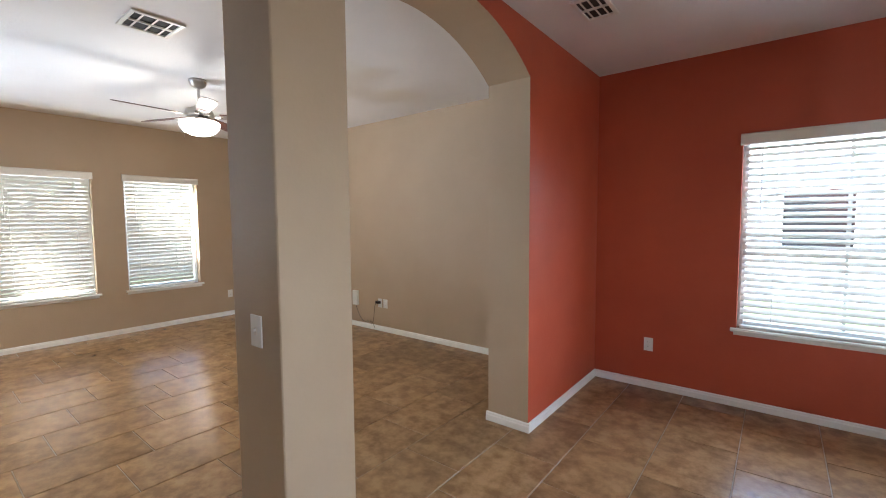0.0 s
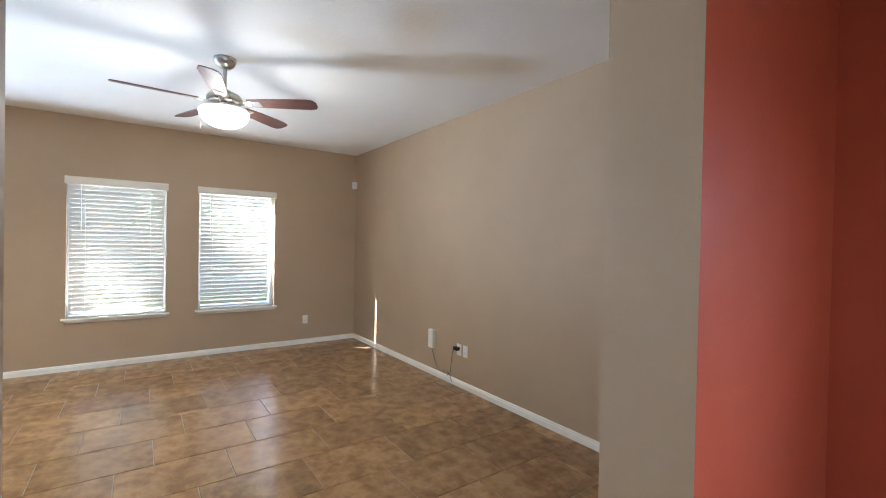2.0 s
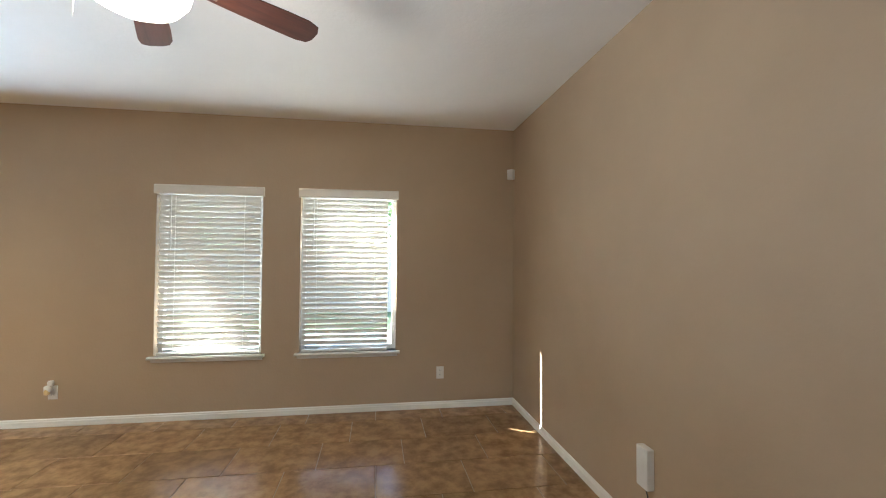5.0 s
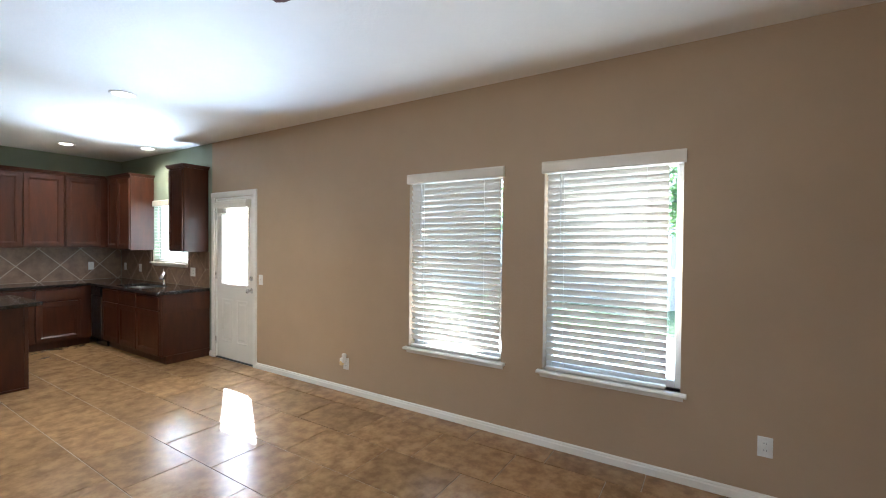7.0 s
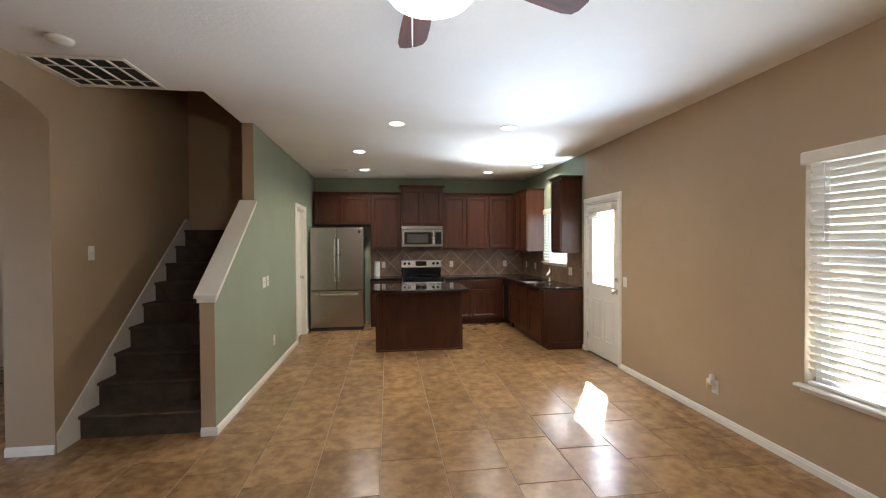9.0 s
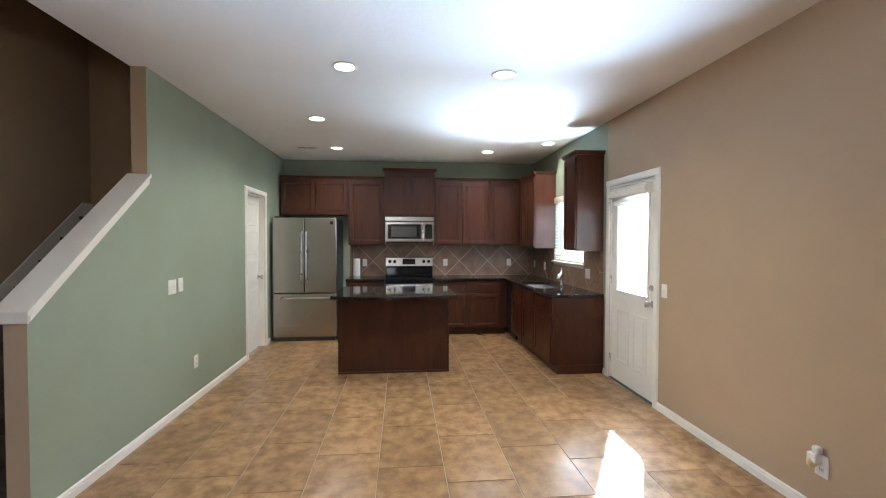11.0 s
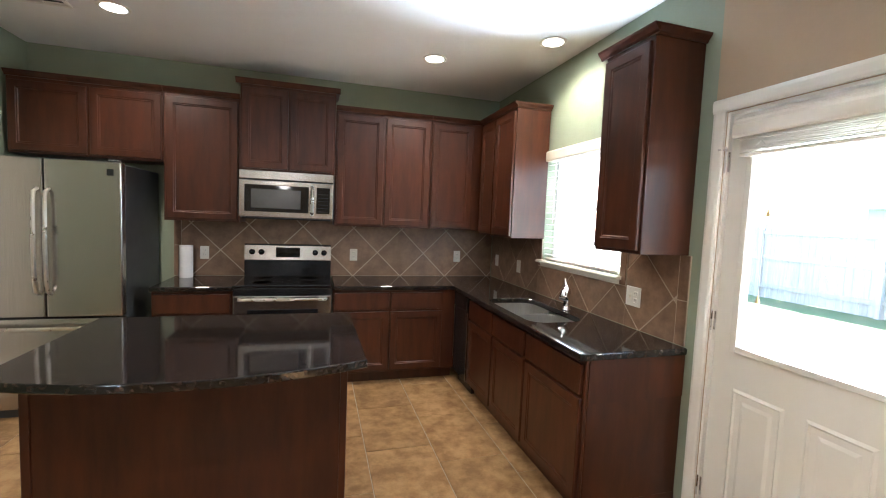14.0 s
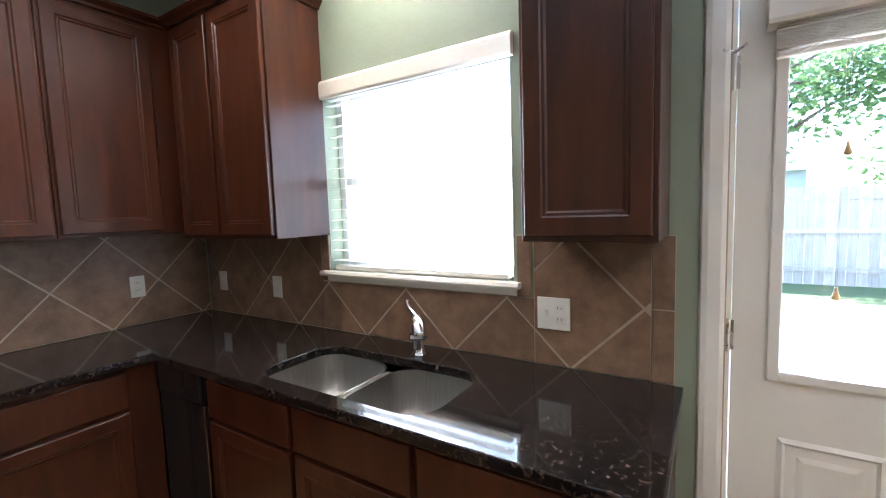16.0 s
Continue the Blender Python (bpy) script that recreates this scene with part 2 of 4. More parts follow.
def slab(us, vs, holes, a, b, axis):
    """A plate with rectangular holes right through it."""
    us = sorted({*us, *(h[0] for h in holes), *(h[1] for h in holes)})
    vs = sorted({*vs, *(h[2] for h in holes), *(h[3] for h in holes)})
    solid = {}
    for i in range(len(us) - 1):
        for j in range(len(vs) - 1):
            u, v = (us[i] + us[i + 1]) / 2, (vs[j] + vs[j + 1]) / 2
            solid[i, j] = not any(h[0] < u < h[1] and h[2] < v < h[3] for h in holes)
    bm = bmesh.new()
    cache = {}

    def vert(i, j, w):
        if (i, j, w) not in cache:
            c = [us[i], vs[j]]
            c.insert("xyz".index(axis), w)
            cache[i, j, w] = bm.verts.new(c)
        return cache[i, j, w]
    for (i, j), full in solid.items():
        if not full:
            continue
        bm.faces.new([vert(*p, a) for p in ((i, j), (i + 1, j), (i + 1, j + 1), (i, j + 1))])
        bm.faces.new([vert(*p, b) for p in ((i, j), (i + 1, j), (i + 1, j + 1), (i, j + 1))])
        for di, dj, p, q in ((-1, 0, (i, j), (i, j + 1)), (1, 0, (i + 1, j), (i + 1, j + 1)), (0, -1, (i, j), (i + 1, j)), (0, 1, (i, j + 1), (i + 1, j + 1))):
            if not solid.get((i + di, j + dj), False):
                bm.faces.new((vert(*p, a), vert(*q, a), vert(*q, b), vert(*p, b)))
    return bm


def arc(y0, y1, spring, crown, n=20):
    half, sag = (y1 - y0) / 2, crown - spring
    r = (half * half + sag * sag) / (2 * sag)
    cy, cz = (y0 + y1) / 2, crown - r
    a = math.asin(half / r)
    return [(cy + r * math.sin(-a + 2 * a * i / n), cz + r * math.cos(-a + 2 * a * i / n)) for i in range(n + 1)]


# ---- plan ----
XW, YE, XG, YK, H = -6.45, 4.244, -2.371, -4.86, 2.74
FB, FF, YR = -1.335, -1.015, 4.305          # front wall's two faces, red window wall
XE, YB = 2.4, -2.5                           # far ends of the entry room


def structure(name, bm, material, label, category):
    return tagged(link(name, bm, material), label, category, kind="structure")


def paint(ob, test, slot):
    for f in ob.data.polygons:
        if test(f.normal, f.center):
            f.material_index = slot


floor = structure("floor", box(XW - 0.15, XE + 0.15, YK - 0.15, YR + 0.15, -0.15, -0.004), GROUT, "brown stone tile floor with thin dark joints", "floor")
structure("ceiling", slab((XW - 0.15, XE + 0.15), (YK - 0.15, YR + 0.15), [(-2.26, FB + 0.1, -2.22, -0.25)], H, H + 0.2, "z"), WHITE_CEIL,
          "white textured ceiling with a stairwell opening", "ceiling")
WA, WB, KW, KD = (0.955, 1.853, 0.565, 2.05), (2.186, 3.078, 0.565, 2.05), (-3.77, -2.81, 1.17, 2.03), (-2.145, -1.335, 0.0, 2.03)
wall = structure("wall_west", slab((-2.212, YE + 0.2), (0, H), [WA, WB, KD], XW - 0.15, XW, "x"), [BEIGE, STUCCO], "beige painted wall with two windows and a back door", "wall")
paint(wall, lambda n, c: n.x < -0.5, 1)
wall = structure("wall_west_kitchen", slab((YK - 0.15, -2.212), (0, H), [KW], XW - 0.15, XW, "x"), [GREEN, STUCCO], "sage green kitchen wall with a window", "wall")
paint(wall, lambda n, c: n.x < -0.5, 1)
structure("wall_south", box(XW, XG + 0.3, YK - 0.15, YK, 0, H), GREEN, "sage green kitchen wall behind the cabinets", "wall")
structure("wall_north", box(XW, FB, YE, YE + 0.2, 0, H), BEIGE, "long plain beige wall", "wall")
RW = (0.065, 1.30, 0.62, 2.06)
structure("wall_red", slab((FF, XE + 0.15), (0, H), [RW], YR, YR + 0.15, "y"), RED, "brick red wall with one window", "wall")
# opening for the added, unseen window that lets light into the entry
EW = (0.2, 2.2, 0.62, 2.06)
structure("wall_east", slab((YB, YR), (0, H), [EW], XE, XE + 0.15, "x"), BEIGE, "beige entry wall", "wall")
structure("wall_entry", box(FF, XE, YB - 0.15, YB, 0, H), BEIGE, "beige entry wall", "wall")

# Green wall: a sloping half wall beside the stairs, then full height with the pantry doorway.
bm = prism([(-0.116, 0), (-0.116, 1.085), (-1.16, 1.905), (-1.16, H), (YK, H), (YK, 0), (-3.855, 0), (-3.855, 2.045), (-3.195, 2.045), (-3.195, 0)], "x", XG, XG + 0.11)
wall = structure("wall_green", bm, [BEIGE, GREEN], "sage green wall with a sloping stair half wall and pantry doorway", "wall")
paint(wall, lambda n, c: n.x < -0.5, 1)

# Front wall with two arches and the pillar between them.
bm = prism([(YB, 0), (YB, H), (1.118, H)] + arc(0.04, 1.118, 2.40, 2.55)[::-1] + [(0.04, 0)], "x", FB, FF)
structure("wall_front_stairs", bm, BEIGE, "beige wall beside the stairs with a small arch", "wall")
structure("pillar", box(FB, FF, 1.118, 1.432, 0, H, 0.012, 3), BEIGE, "beige square pillar between two arched openings", "pillar")
bm = prism([(1.432, H)] + arc(1.432, 2.948, 2.40, 2.645) + [(2.948, 0), (YR + 0.15, 0), (YR + 0.15, H)], "x", FB, FF)
wall = structure("wall_front_arch", bm, [BEIGE, RED], "arched wall, beige inside and brick red outside", "wall")
paint(wall, lambda n, c: n.x > 0.5, 1)

# Stair shaft above the ceiling.
structure("wall_stair_back", box(XG + 0.11, FB, -2.22, -2.12, 0, 5.2), BEIGE, "beige wall at the head of the stairs", "wall")
structure("wall_shaft_front", box(XG + 0.11, FB, -0.25, -0.15, H + 0.2, 5.2), BEIGE, "beige upper stairwell wall", "wall")
structure("wall_shaft_left", box(FB, FB + 0.1, -2.22, -0.15, H, 5.2), BEIGE, "beige upper stairwell wall", "wall")
structure("wall_shaft_right", box(XG, XG + 0.11, -2.22, -0.15, H + 0.2, 5.2), BEIGE, "beige upper stairwell wall", "wall")
structure("ceiling_shaft", box(XG, FB + 0.1, -2.22, -0.15, 5.2, 5.3), WHITE_CEIL, "white upper stairwell ceiling", "ceiling")
# Pantry and outer walls that close the place.
structure("wall_pantry", box(XG + 0.9, XG + 1.0, YK, YB - 0.15, 0, H), BEIGE, "beige pantry wall", "wall")


def baseboard(p, q, rz):
    """A moulded skirting board along a wall, p to q, its face turned by rz."""
    p, q = Vector(p), Vector(q)
    n = (q - p).length
    d = -1
    prof = [(0, 0), (d * 0.014, 0), (d * 0.014, 0.042), (d * 0.010, 0.050), (d * 0.010, 0.058), (d * 0.004, 0.066), (0, 0.066)]
    ob = structure("baseboard", prism(prof, "x", 0, n), TRIM, "white moulded baseboard", "baseboard")
    ob.matrix_basis = pose(p.x, p.y, 0, 0, 0, rz)
    return ob


baseboard((XW, -1.275, 0), (XW, YE, 0), 90)
baseboard((XW, -2.262, 0), (XW, -2.215, 0), 90)
baseboard((XW, YE, 0), (FB, YE, 0), 0)
baseboard((FF, YR, 0), (XE, YR, 0), 0)
baseboard((XG, -0.116, 0), (XG, -3.135, 0), -90)
baseboard((XG, -3.915, 0), (XG, -4.05, 0), -90)
baseboard((XG + 0.11, -0.116, 0), (XG - 0.014, -0.116, 0), 180)
baseboard((FF + 0.014, 2.948, 0), (FB - 0.014, 2.948, 0), 0).matrix_basis = pose(FB - 0.014, 2.948, 0)
baseboard((FF, 2.948, 0), (FF, YR, 0), 90)
baseboard((FF, 1.118, 0), (FF, 1.432, 0), 90)
baseboard((FB, YE, 0), (FB, 2.948, 0), -90)
baseboard((FF, 0.04, 0), (FB, 0.04, 0), 180)
baseboard((FB, 1.118, 0), (FF, 1.118, 0), 0)
baseboard((FF, 1.432, 0), (FB, 1.432, 0), 180)
baseboard((FB, 1.432, 0), (FB, 1.118, 0), -90)


# ---- windows with blinds ----
def window(name, m, w, z0, z1, drop, tilt, label, ends=0.0, mullion=False, pitch=0.0490, extra=0.014):
    """Local: x to the right, y outward from the wall's inner face, z up; the opening is 0..w by z0..z1."""
    win = thing(name, m, label, "window", kind="structure")
    bm = bmesh.new()
    for a in ((0, 0.04, z0, z1), (w - 0.04, w, z0, z1), (0.04, w - 0.04, z0, z0 + 0.045), (0.04, w - 0.04, z1 - 0.045, z1)):
        add_box(bm, a[0], a[1], 0.085, 0.14, a[2], a[3], 0.004)
    part("window_frame", bm, VINYL, win)
    mid = (z0 + z1) / 2
    part("meeting_rail", box(0.04, w - 0.04, 0.09, 0.13, mid - 0.02, mid + 0.02, 0.004), VINYL, win)
    if mullion:
        for s, e in ((z0 + 0.045, mid - 0.02), (mid + 0.02, z1 - 0.045)):
            part("muntin", box(w / 2 - 0.01, w / 2 + 0.01, 0.105, 0.125, s, e), VINYL, win)
    for s, e in ((z0 + 0.045, mid - 0.02), (mid + 0.02, z1 - 0.045)):
        pane = part("pane", box(0.04, w - 0.04, 0.112, 0.116, s, e), GLASS, win)
        pane.visible_shadow = False
    bm = prism([(-0.045, z0 - 0.022), (-0.05, z0 - 0.012), (-0.045, z0), (0.085, z0), (0.085, z0 - 0.022)], "x", -0.035, w + 0.035)
    part("window_sill", bm, TRIM, win)
    bm = prism([(-0.001, z0 - 0.055), (-0.012, z0 - 0.05), (-0.018, z0 - 0.023), (-0.001, z0 - 0.023)], "x", -0.015, w + 0.015)
    part("apron", bm, TRIM, win)
    # blind
    bl = thing("window_blind", m, "white horizontal slat blind hanging in the window, " + ("half tilted" if abs(tilt) < 50 else "nearly closed"), "blind")
    bm = prism([(-0.022, z1 - 0.045), (-0.026, z1 - 0.035), (-0.026, z1 + 0.025), (-0.018, z1 + 0.038), (0.0, z1 + 0.038), (0.0, z1 - 0.045)], "x", -extra, w + extra)
    part("valance", bm, VALANCE, bl, "cream moulded valance")
    part("head_rail", box(0.006, w - 0.006, 0.012, 0.05, z1 - 0.045, z1 - 0.004), VINYL, bl)
    a = radians(tilt)
    cs, sn = math.cos(a), math.sin(a)
    half = 0.0255
    x0, x1 = 0.02, w - 0.022 - ends
    bm = bmesh.new()
    prof = [(-half, 0), (-half * 0.5, 0.0022), (0, 0.003), (half * 0.5, 0.0022), (half, 0), (half * 0.5, -0.0006), (0, 0.0002), (-half * 0.5, -0.0006)]
    rot = [(y * cs - z * sn, y * sn + z * cs) for y, z in prof]
    lo = [bm.verts.new((x0, y, z)) for y, z in rot]
    hi = [bm.verts.new((x1, y, z)) for y, z in rot]
    for i in range(8):
        bm.faces.new((lo[i], lo[(i + 1) % 8], hi[(i + 1) % 8], hi[i]))
    bm.faces.new(lo), bm.faces.new(hi)
    first = None
    z = z1 - 0.075
    k = 0
    rng = random.Random(len(name) * 7 + int(w * 100))
    while z > z0 + 0.045:
        if first is None:
            ob = first = part("slat", bm, SLAT, bl)
        else:
            ob = new("slat", first.data)
            ob.parent = bl
        ob.matrix_basis = pose(0, 0.018, z, rng.uniform(-0.8, 0.8), rng.uniform(-0.03, 0.03), 0)
        z -= pitch
        k += 1
    part("bottom_rail", box(x0, x1, 0.0, 0.04, z0 + 0.003, z0 + 0.026, 0.005), SLAT, bl)
    for fx in (0.16, 0.84):
        x = x0 + (x1 - x0) * fx
        for y in (0.001, 0.036):
            part("ladder_cord", tube([(x, y, z1 - 0.05), (x, y, z0 + 0.02)], 0.0016, 5), VINYL, bl)
    part("wand", tube([(x0 + 0.10, 0.004, z1 - 0.05), (x0 + 0.101, 0.0, z1 - 0.55)], 0.004, 6), VINYL, bl)
    return win


window("window_1", pose(XW, WA[0], 0, 0, 0, 90), WA[1] - WA[0], WA[2], WA[3], 0.63, -62, "white framed window over a beige wall with its blind lowered")
window("window_2", pose(XW, WB[0], 0, 0, 0, 90), WB[1] - WB[0], WB[2], WB[3], 0.615, -61, "white framed window with bright sun behind its lowered blind", ends=0.06)
window("window_3", pose(XW, KW[0], 0, 0, 0, 90), KW[1] - KW[0], KW[2], KW[3], 1.24, 4, "white framed kitchen window over the sink, blind slats open")
window("window_4", pose(RW[0], YR, 0), RW[1] - RW[0], RW[2], RW[3], 0.68, 38, "white framed window in the red wall, blind slats open", mullion=True)


# unseen window added behind the walk's start to light the entry
window("window_5", pose(XE, EW[1], 0, 0, 0, -90), EW[1] - EW[0], EW[2], EW[3], 1.9, 10, "wide white framed window, unseen and added to light the entry", mullion=True)


def fill_panel(x, y, z, rz, w, h, power, up=0, spread=180, color=(0.82, 0.91, 1.0)):
    """An area lamp added near an opening as fill for daylight, facing the room."""
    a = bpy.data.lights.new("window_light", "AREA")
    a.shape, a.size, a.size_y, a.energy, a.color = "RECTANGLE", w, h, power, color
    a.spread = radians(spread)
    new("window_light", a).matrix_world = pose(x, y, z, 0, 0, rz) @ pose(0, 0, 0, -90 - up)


# pinkish fill panel added outside the unseen entry window
fill_panel(XE + 0.2, (EW[0] + EW[1]) / 2, 1.34, -90, 1.9, 1.4, 3.3, color=(1.0, 0.92, 0.90))
fill_panel(XW - 0.2, (KW[0] + KW[1]) / 2, 1.6, 90, 0.94, 0.84, 0.5)
# lamps added inside kitchen window and door glass to brighten ceilings, for reflected sun
fill_panel(XW + 0.03, -3.30, 1.36, 148, 0.7, 0.22, 3.5, 43, 78, (0.88, 0.97, 1.0))
fill_panel(XW + 0.05, -1.74, 1.25, 143, 0.22, 0.22, 1.8, 20, 66, (0.78, 0.89, 1.0))
# lamp panel added outside the red room's window, in place of open sky
fill_panel((RW[0] + RW[1]) / 2 + 0.3, YR + 0.9, 2.35, 0, 2.8, 1.2, 11.0)


# ---- back door ----
def casing(m, w, h, label):
    """Door trim round an opening 0..w by 0..h; front is -y."""
    c = thing("door_trim", m, label, "trim", kind="structure")
    prof = [(0.0, 0.0), (0.0, -0.012), (0.012, -0.016), (0.045, -0.018), (0.06, -0.014), (0.066, 0.0)]
    part("side_casing", prism([(-0.004 - a, b) for a, b in prof], "z", 0, h + 0.004), TRIM, c)
    part("side_casing", prism([(w + 0.004 + a, b) for a, b in prof], "z", 0, h + 0.004), TRIM, c)
    part("head_casing", prism([(b, h + 0.004 + a) for a, b in prof], "x", -0.07, w + 0.07), TRIM, c)
    return c


def raised_panel(bm, x0, x1, z0, z1, y):
    """A moulded panel: a groove, then a raised field, proud of the plane at y towards -y."""
    add = [(x0, x1, z0, z1, y), (x0 + 0.012, x1 - 0.012, z0 + 0.012, z1 - 0.012, y - 0.008), (x0 + 0.02, x1 - 0.02, z0 + 0.02, z1 - 0.02, y - 0.002),
           (x0 + 0.045, x1 - 0.045, z0 + 0.045, z1 - 0.045, y - 0.002), (x0 + 0.06, x1 - 0.06, z0 + 0.06, z1 - 0.06, y - 0.007)]
    rings = []
    for a, b, c, d, w in add:
        rings.append([bm.verts.new(p) for p in ((a, w, c), (b, w, c), (b, w, d), (a, w, d))])
    for r, s in zip(rings, rings[1:]):
        for i in range(4):
            bm.faces.new((r[i], r[(i + 1) % 4], s[(i + 1) % 4], s[i]))
    bm.faces.new(rings[-1])


casing(pose(XW, KD[0], 0, 0, 0, 90), KD[1] - KD[0], KD[3], "white moulded casing round the back door")
casing(pose(XG, -3.195, 0, 0, 0, -90), 0.66, 2.045, "white moulded casing round the pantry door")
door = thing("door_1", pose(XW, KD[0], 0, 0, 0, 90), "closed white back door with a large glass pane and two moulded panels", "door", kind="structure")
dw = KD[1] - KD[0]
gx0, gx1, gz0, gz1 = 0.125, dw - 0.135, 0.95, 1.90
part("door_jamb", slab((0, dw), (0, 2.03), [(0.012, dw - 0.012, -1, 2.018)], 0.002, 0.14, "y"), TRIM, door)
leaf = part("door_leaf", slab((0.015, dw - 0.015), (0.012, 2.012), [(gx0, gx1, gz0, gz1)], 0.022, 0.066, "y"), DOORW, door)
bm = bmesh.new()
for a in ((gx0 - 0.025, gx0 + 0.004, gz0 - 0.025, gz1 + 0.025), (gx1 - 0.004, gx1 + 0.025, gz0 - 0.025, gz1 + 0.025),
          (gx0 + 0.004, gx1 - 0.004, gz0 - 0.025, gz0 + 0.004), (gx0 + 0.004, gx1 - 0.004, gz1 - 0.004, gz1 + 0.025)):
    add_box(bm, a[0], a[1], 0.012, 0.024, a[2], a[3], 0.004, 2)
part("glazing_bead", bm, DOORW, leaf)
pane = part("pane", box(gx0, gx1, 0.040, 0.046, gz0, gz1), GLASS, leaf)
pane.visible_shadow = False
for a, b in ((0.13, 0.36), (dw - 0.37, dw - 0.14)):
    bm = bmesh.new()
    raised_panel(bm, a, b, 0.22, 0.76, 0.021)
    part("panel", bm, DOORW, leaf)
knob = part("door_knob", lathe([(0.0, -0.012), (0.03, -0.010), (0.032, -0.002), (0.012, 0.004), (0.011, 0.022), (0.024, 0.032), (0.029, 0.046), (0.024, 0.058), (0.0, 0.064)]), NICKEL, door, "brushed nickel round knob", True)
knob.matrix_basis = pose(dw - 0.07, 0.018, 0.895, 90)
bolt = part("deadbolt", lathe([(0, 0.0), (0.029, 0.002), (0.027, 0.014), (0.012, 0.018), (0.0, 0.02)]), NICKEL, door, "brushed nickel deadbolt turn", True)
bolt.matrix_basis = pose(dw - 0.07, 0.022, 1.04, 90)
turn = part("thumb_turn", box(-0.005, 0.005, -0.016, 0.016, 0.014, 0.03, 0.003), NICKEL, bolt)
for z in (0.22, 1.05, 1.80):
    bm = add_cyl(bmesh.new(), (0.004, 0.006, z - 0.05), (0.004, 0.006, z + 0.05), 0.007, n=12)
    add_box(bm, -0.010, 0.02, 0.008, 0.012, z - 0.045, z + 0.045)
    part("hinge", bm, NICKEL, door)
bm = add_cyl(bmesh.new(), (0.004, 0.004, 1.855), (0.03, -0.03, 1.862), 0.005, n=10)
add_cyl(bm, (0.004, 0.004, 1.855), (-0.02, -0.02, 1.86), 0.004, n=10)
part("hinge_stop", bm, NICKEL, door)
part("threshold", box(0, dw, 0.0, 0.14, 0.0, 0.014, 0.004), DARKGREY, door, "dark metal threshold")
db = thing("door_blind", pose(XW, KD[0], 0, 0, 0, 90), "raised thin slat blind with cream valance on the door glass", "blind")
vx0, vx1 = 0.075, dw - 0.075
bm = prism([(-0.05, 1.895), (-0.055, 1.905), (-0.055, 1.95), (-0.045, 1.965), (-0.045, 1.975), (-0.03, 1.985), (0.02, 1.985), (0.02, 1.895)], "x", vx0, vx1)
part("valance", bm, VALANCE, db, "cream moulded valance")
first = None
for i in range(16):
    if first is None:
        first = ob = part("slat", box(vx0 + 0.02, vx1 - 0.03, -0.03, -0.004, 0, 0.0018), VALANCE, db)
    else:
        ob = new("slat", first.data)
        ob.parent = db
    ob.matrix_basis = pose(0, 0, 1.832 + i * 0.0042, (i * 37 % 5) - 2, ((i * 53) % 7 - 3) * 0.12)
part("bottom_rail", box(vx0 + 0.02, vx1 - 0.03, -0.032, -0.002, 1.812, 1.828, 0.004), VALANCE, db)
for x in (0.2, dw - 0.2):
    for s in (-1, 1):
        part("cord_loop", tube([(x + s * 0.012 * i * math.sin(i), -0.038 - 0.002 * i, 1.87 - 0.012 * i) for i in range(6)], 0.002, 5), TRIM, db)
# thin cords hanging in front of the glass with small wooden pulls
for y, z in ((0.245, 1.55), (0.235, 1.18)):
    part("cord", tube([(y, -0.02, 1.83), (y, -0.02, z + 0.03)], 0.0008, 4), TRIM, db)
    pull = part("cord_pull", lathe([(0.003, 0.032), (0.005, 0.018), (0.009, 0.006), (0.009, 0.0), (0.004, -0.004)], 12), FROST, db, "small amber cord pull", True)
    pull.matrix_basis = pose(y, -0.02, z)

# ---- pantry door ----
door = thing("door_2", pose(XG, -3.195, 0, 0, 0, -90), "closed white pantry door with five moulded horizontal panels", "door", kind="structure")
part("door_jamb", slab((0, 0.66), (0, 2.045), [(0.016, 0.644, -1, 2.029)], 0.002, 0.108, "y"), TRIM, door)
bm = slab((0.018, 0.642), (0.012, 2.027), [], 0.068, 0.103, "y")
leaf = part("door_leaf", bm, DOORW, door)
for i in range(5):
    bm = bmesh.new()
    raised_panel(bm, 0.11, 0.55, 0.16 + i * 0.37, 0.46 + i * 0.37, 0.067)
    part("panel", bm, DOORW, leaf)
knob = part("door_knob", lathe([(0.0, -0.002), (0.032, 0.0), (0.032, 0.006), (0.012, 0.010), (0.011, 0.03), (0.024, 0.038), (0.029, 0.05), (0.024, 0.062), (0.0, 0.067)]), NICKEL, door, "brushed nickel round knob", True)
knob.matrix_basis = pose(0.585, 0.068, 0.955, 90)

# ---- stairs ----
stairs = thing("stairs", pose(0, 0, 0), "carpeted staircase with a white skirt board going up between walls", "stairs", kind="structure")
for i in range(9):
    y, z = -0.19 - i * 0.222, 0.186 * (i + 1)
    y1 = y - 0.222 if i < 8 else -2.118
    prof = [(y, z - 0.186), (y, z - 0.03), (y + 0.022, z - 0.026), (y + 0.027, z - 0.012), (y + 0.02, z), (y1, z), (y1, z - 0.186)]
    part("step", prism(prof, "x", XG + 0.112, FB - 0.016), CARPET, stairs, "taupe carpeted step")
sk = [(0.03, 0.002), (0.03, 0.14), (-2.0, 1.80), (-2.118, 1.80), (-2.118, 1.5), (-0.19, 0.002)]
part("skirt_board", prism(sk, "x", FB - 0.015, FB - 0.001), TRIM, stairs, "white skirt board along the wall")
cap = thing("stair_cap", pose(0, 0, 0), "white painted cap board on the sloping half wall", "trim", kind="structure")
part("cap_board", prism([(-0.085, 1.085), (-0.085, 1.112), (-1.158, 1.955), (-1.158, 1.928), (-0.116, 1.108)], "x", XG - 0.03, XG + 0.14), TRIM, cap)
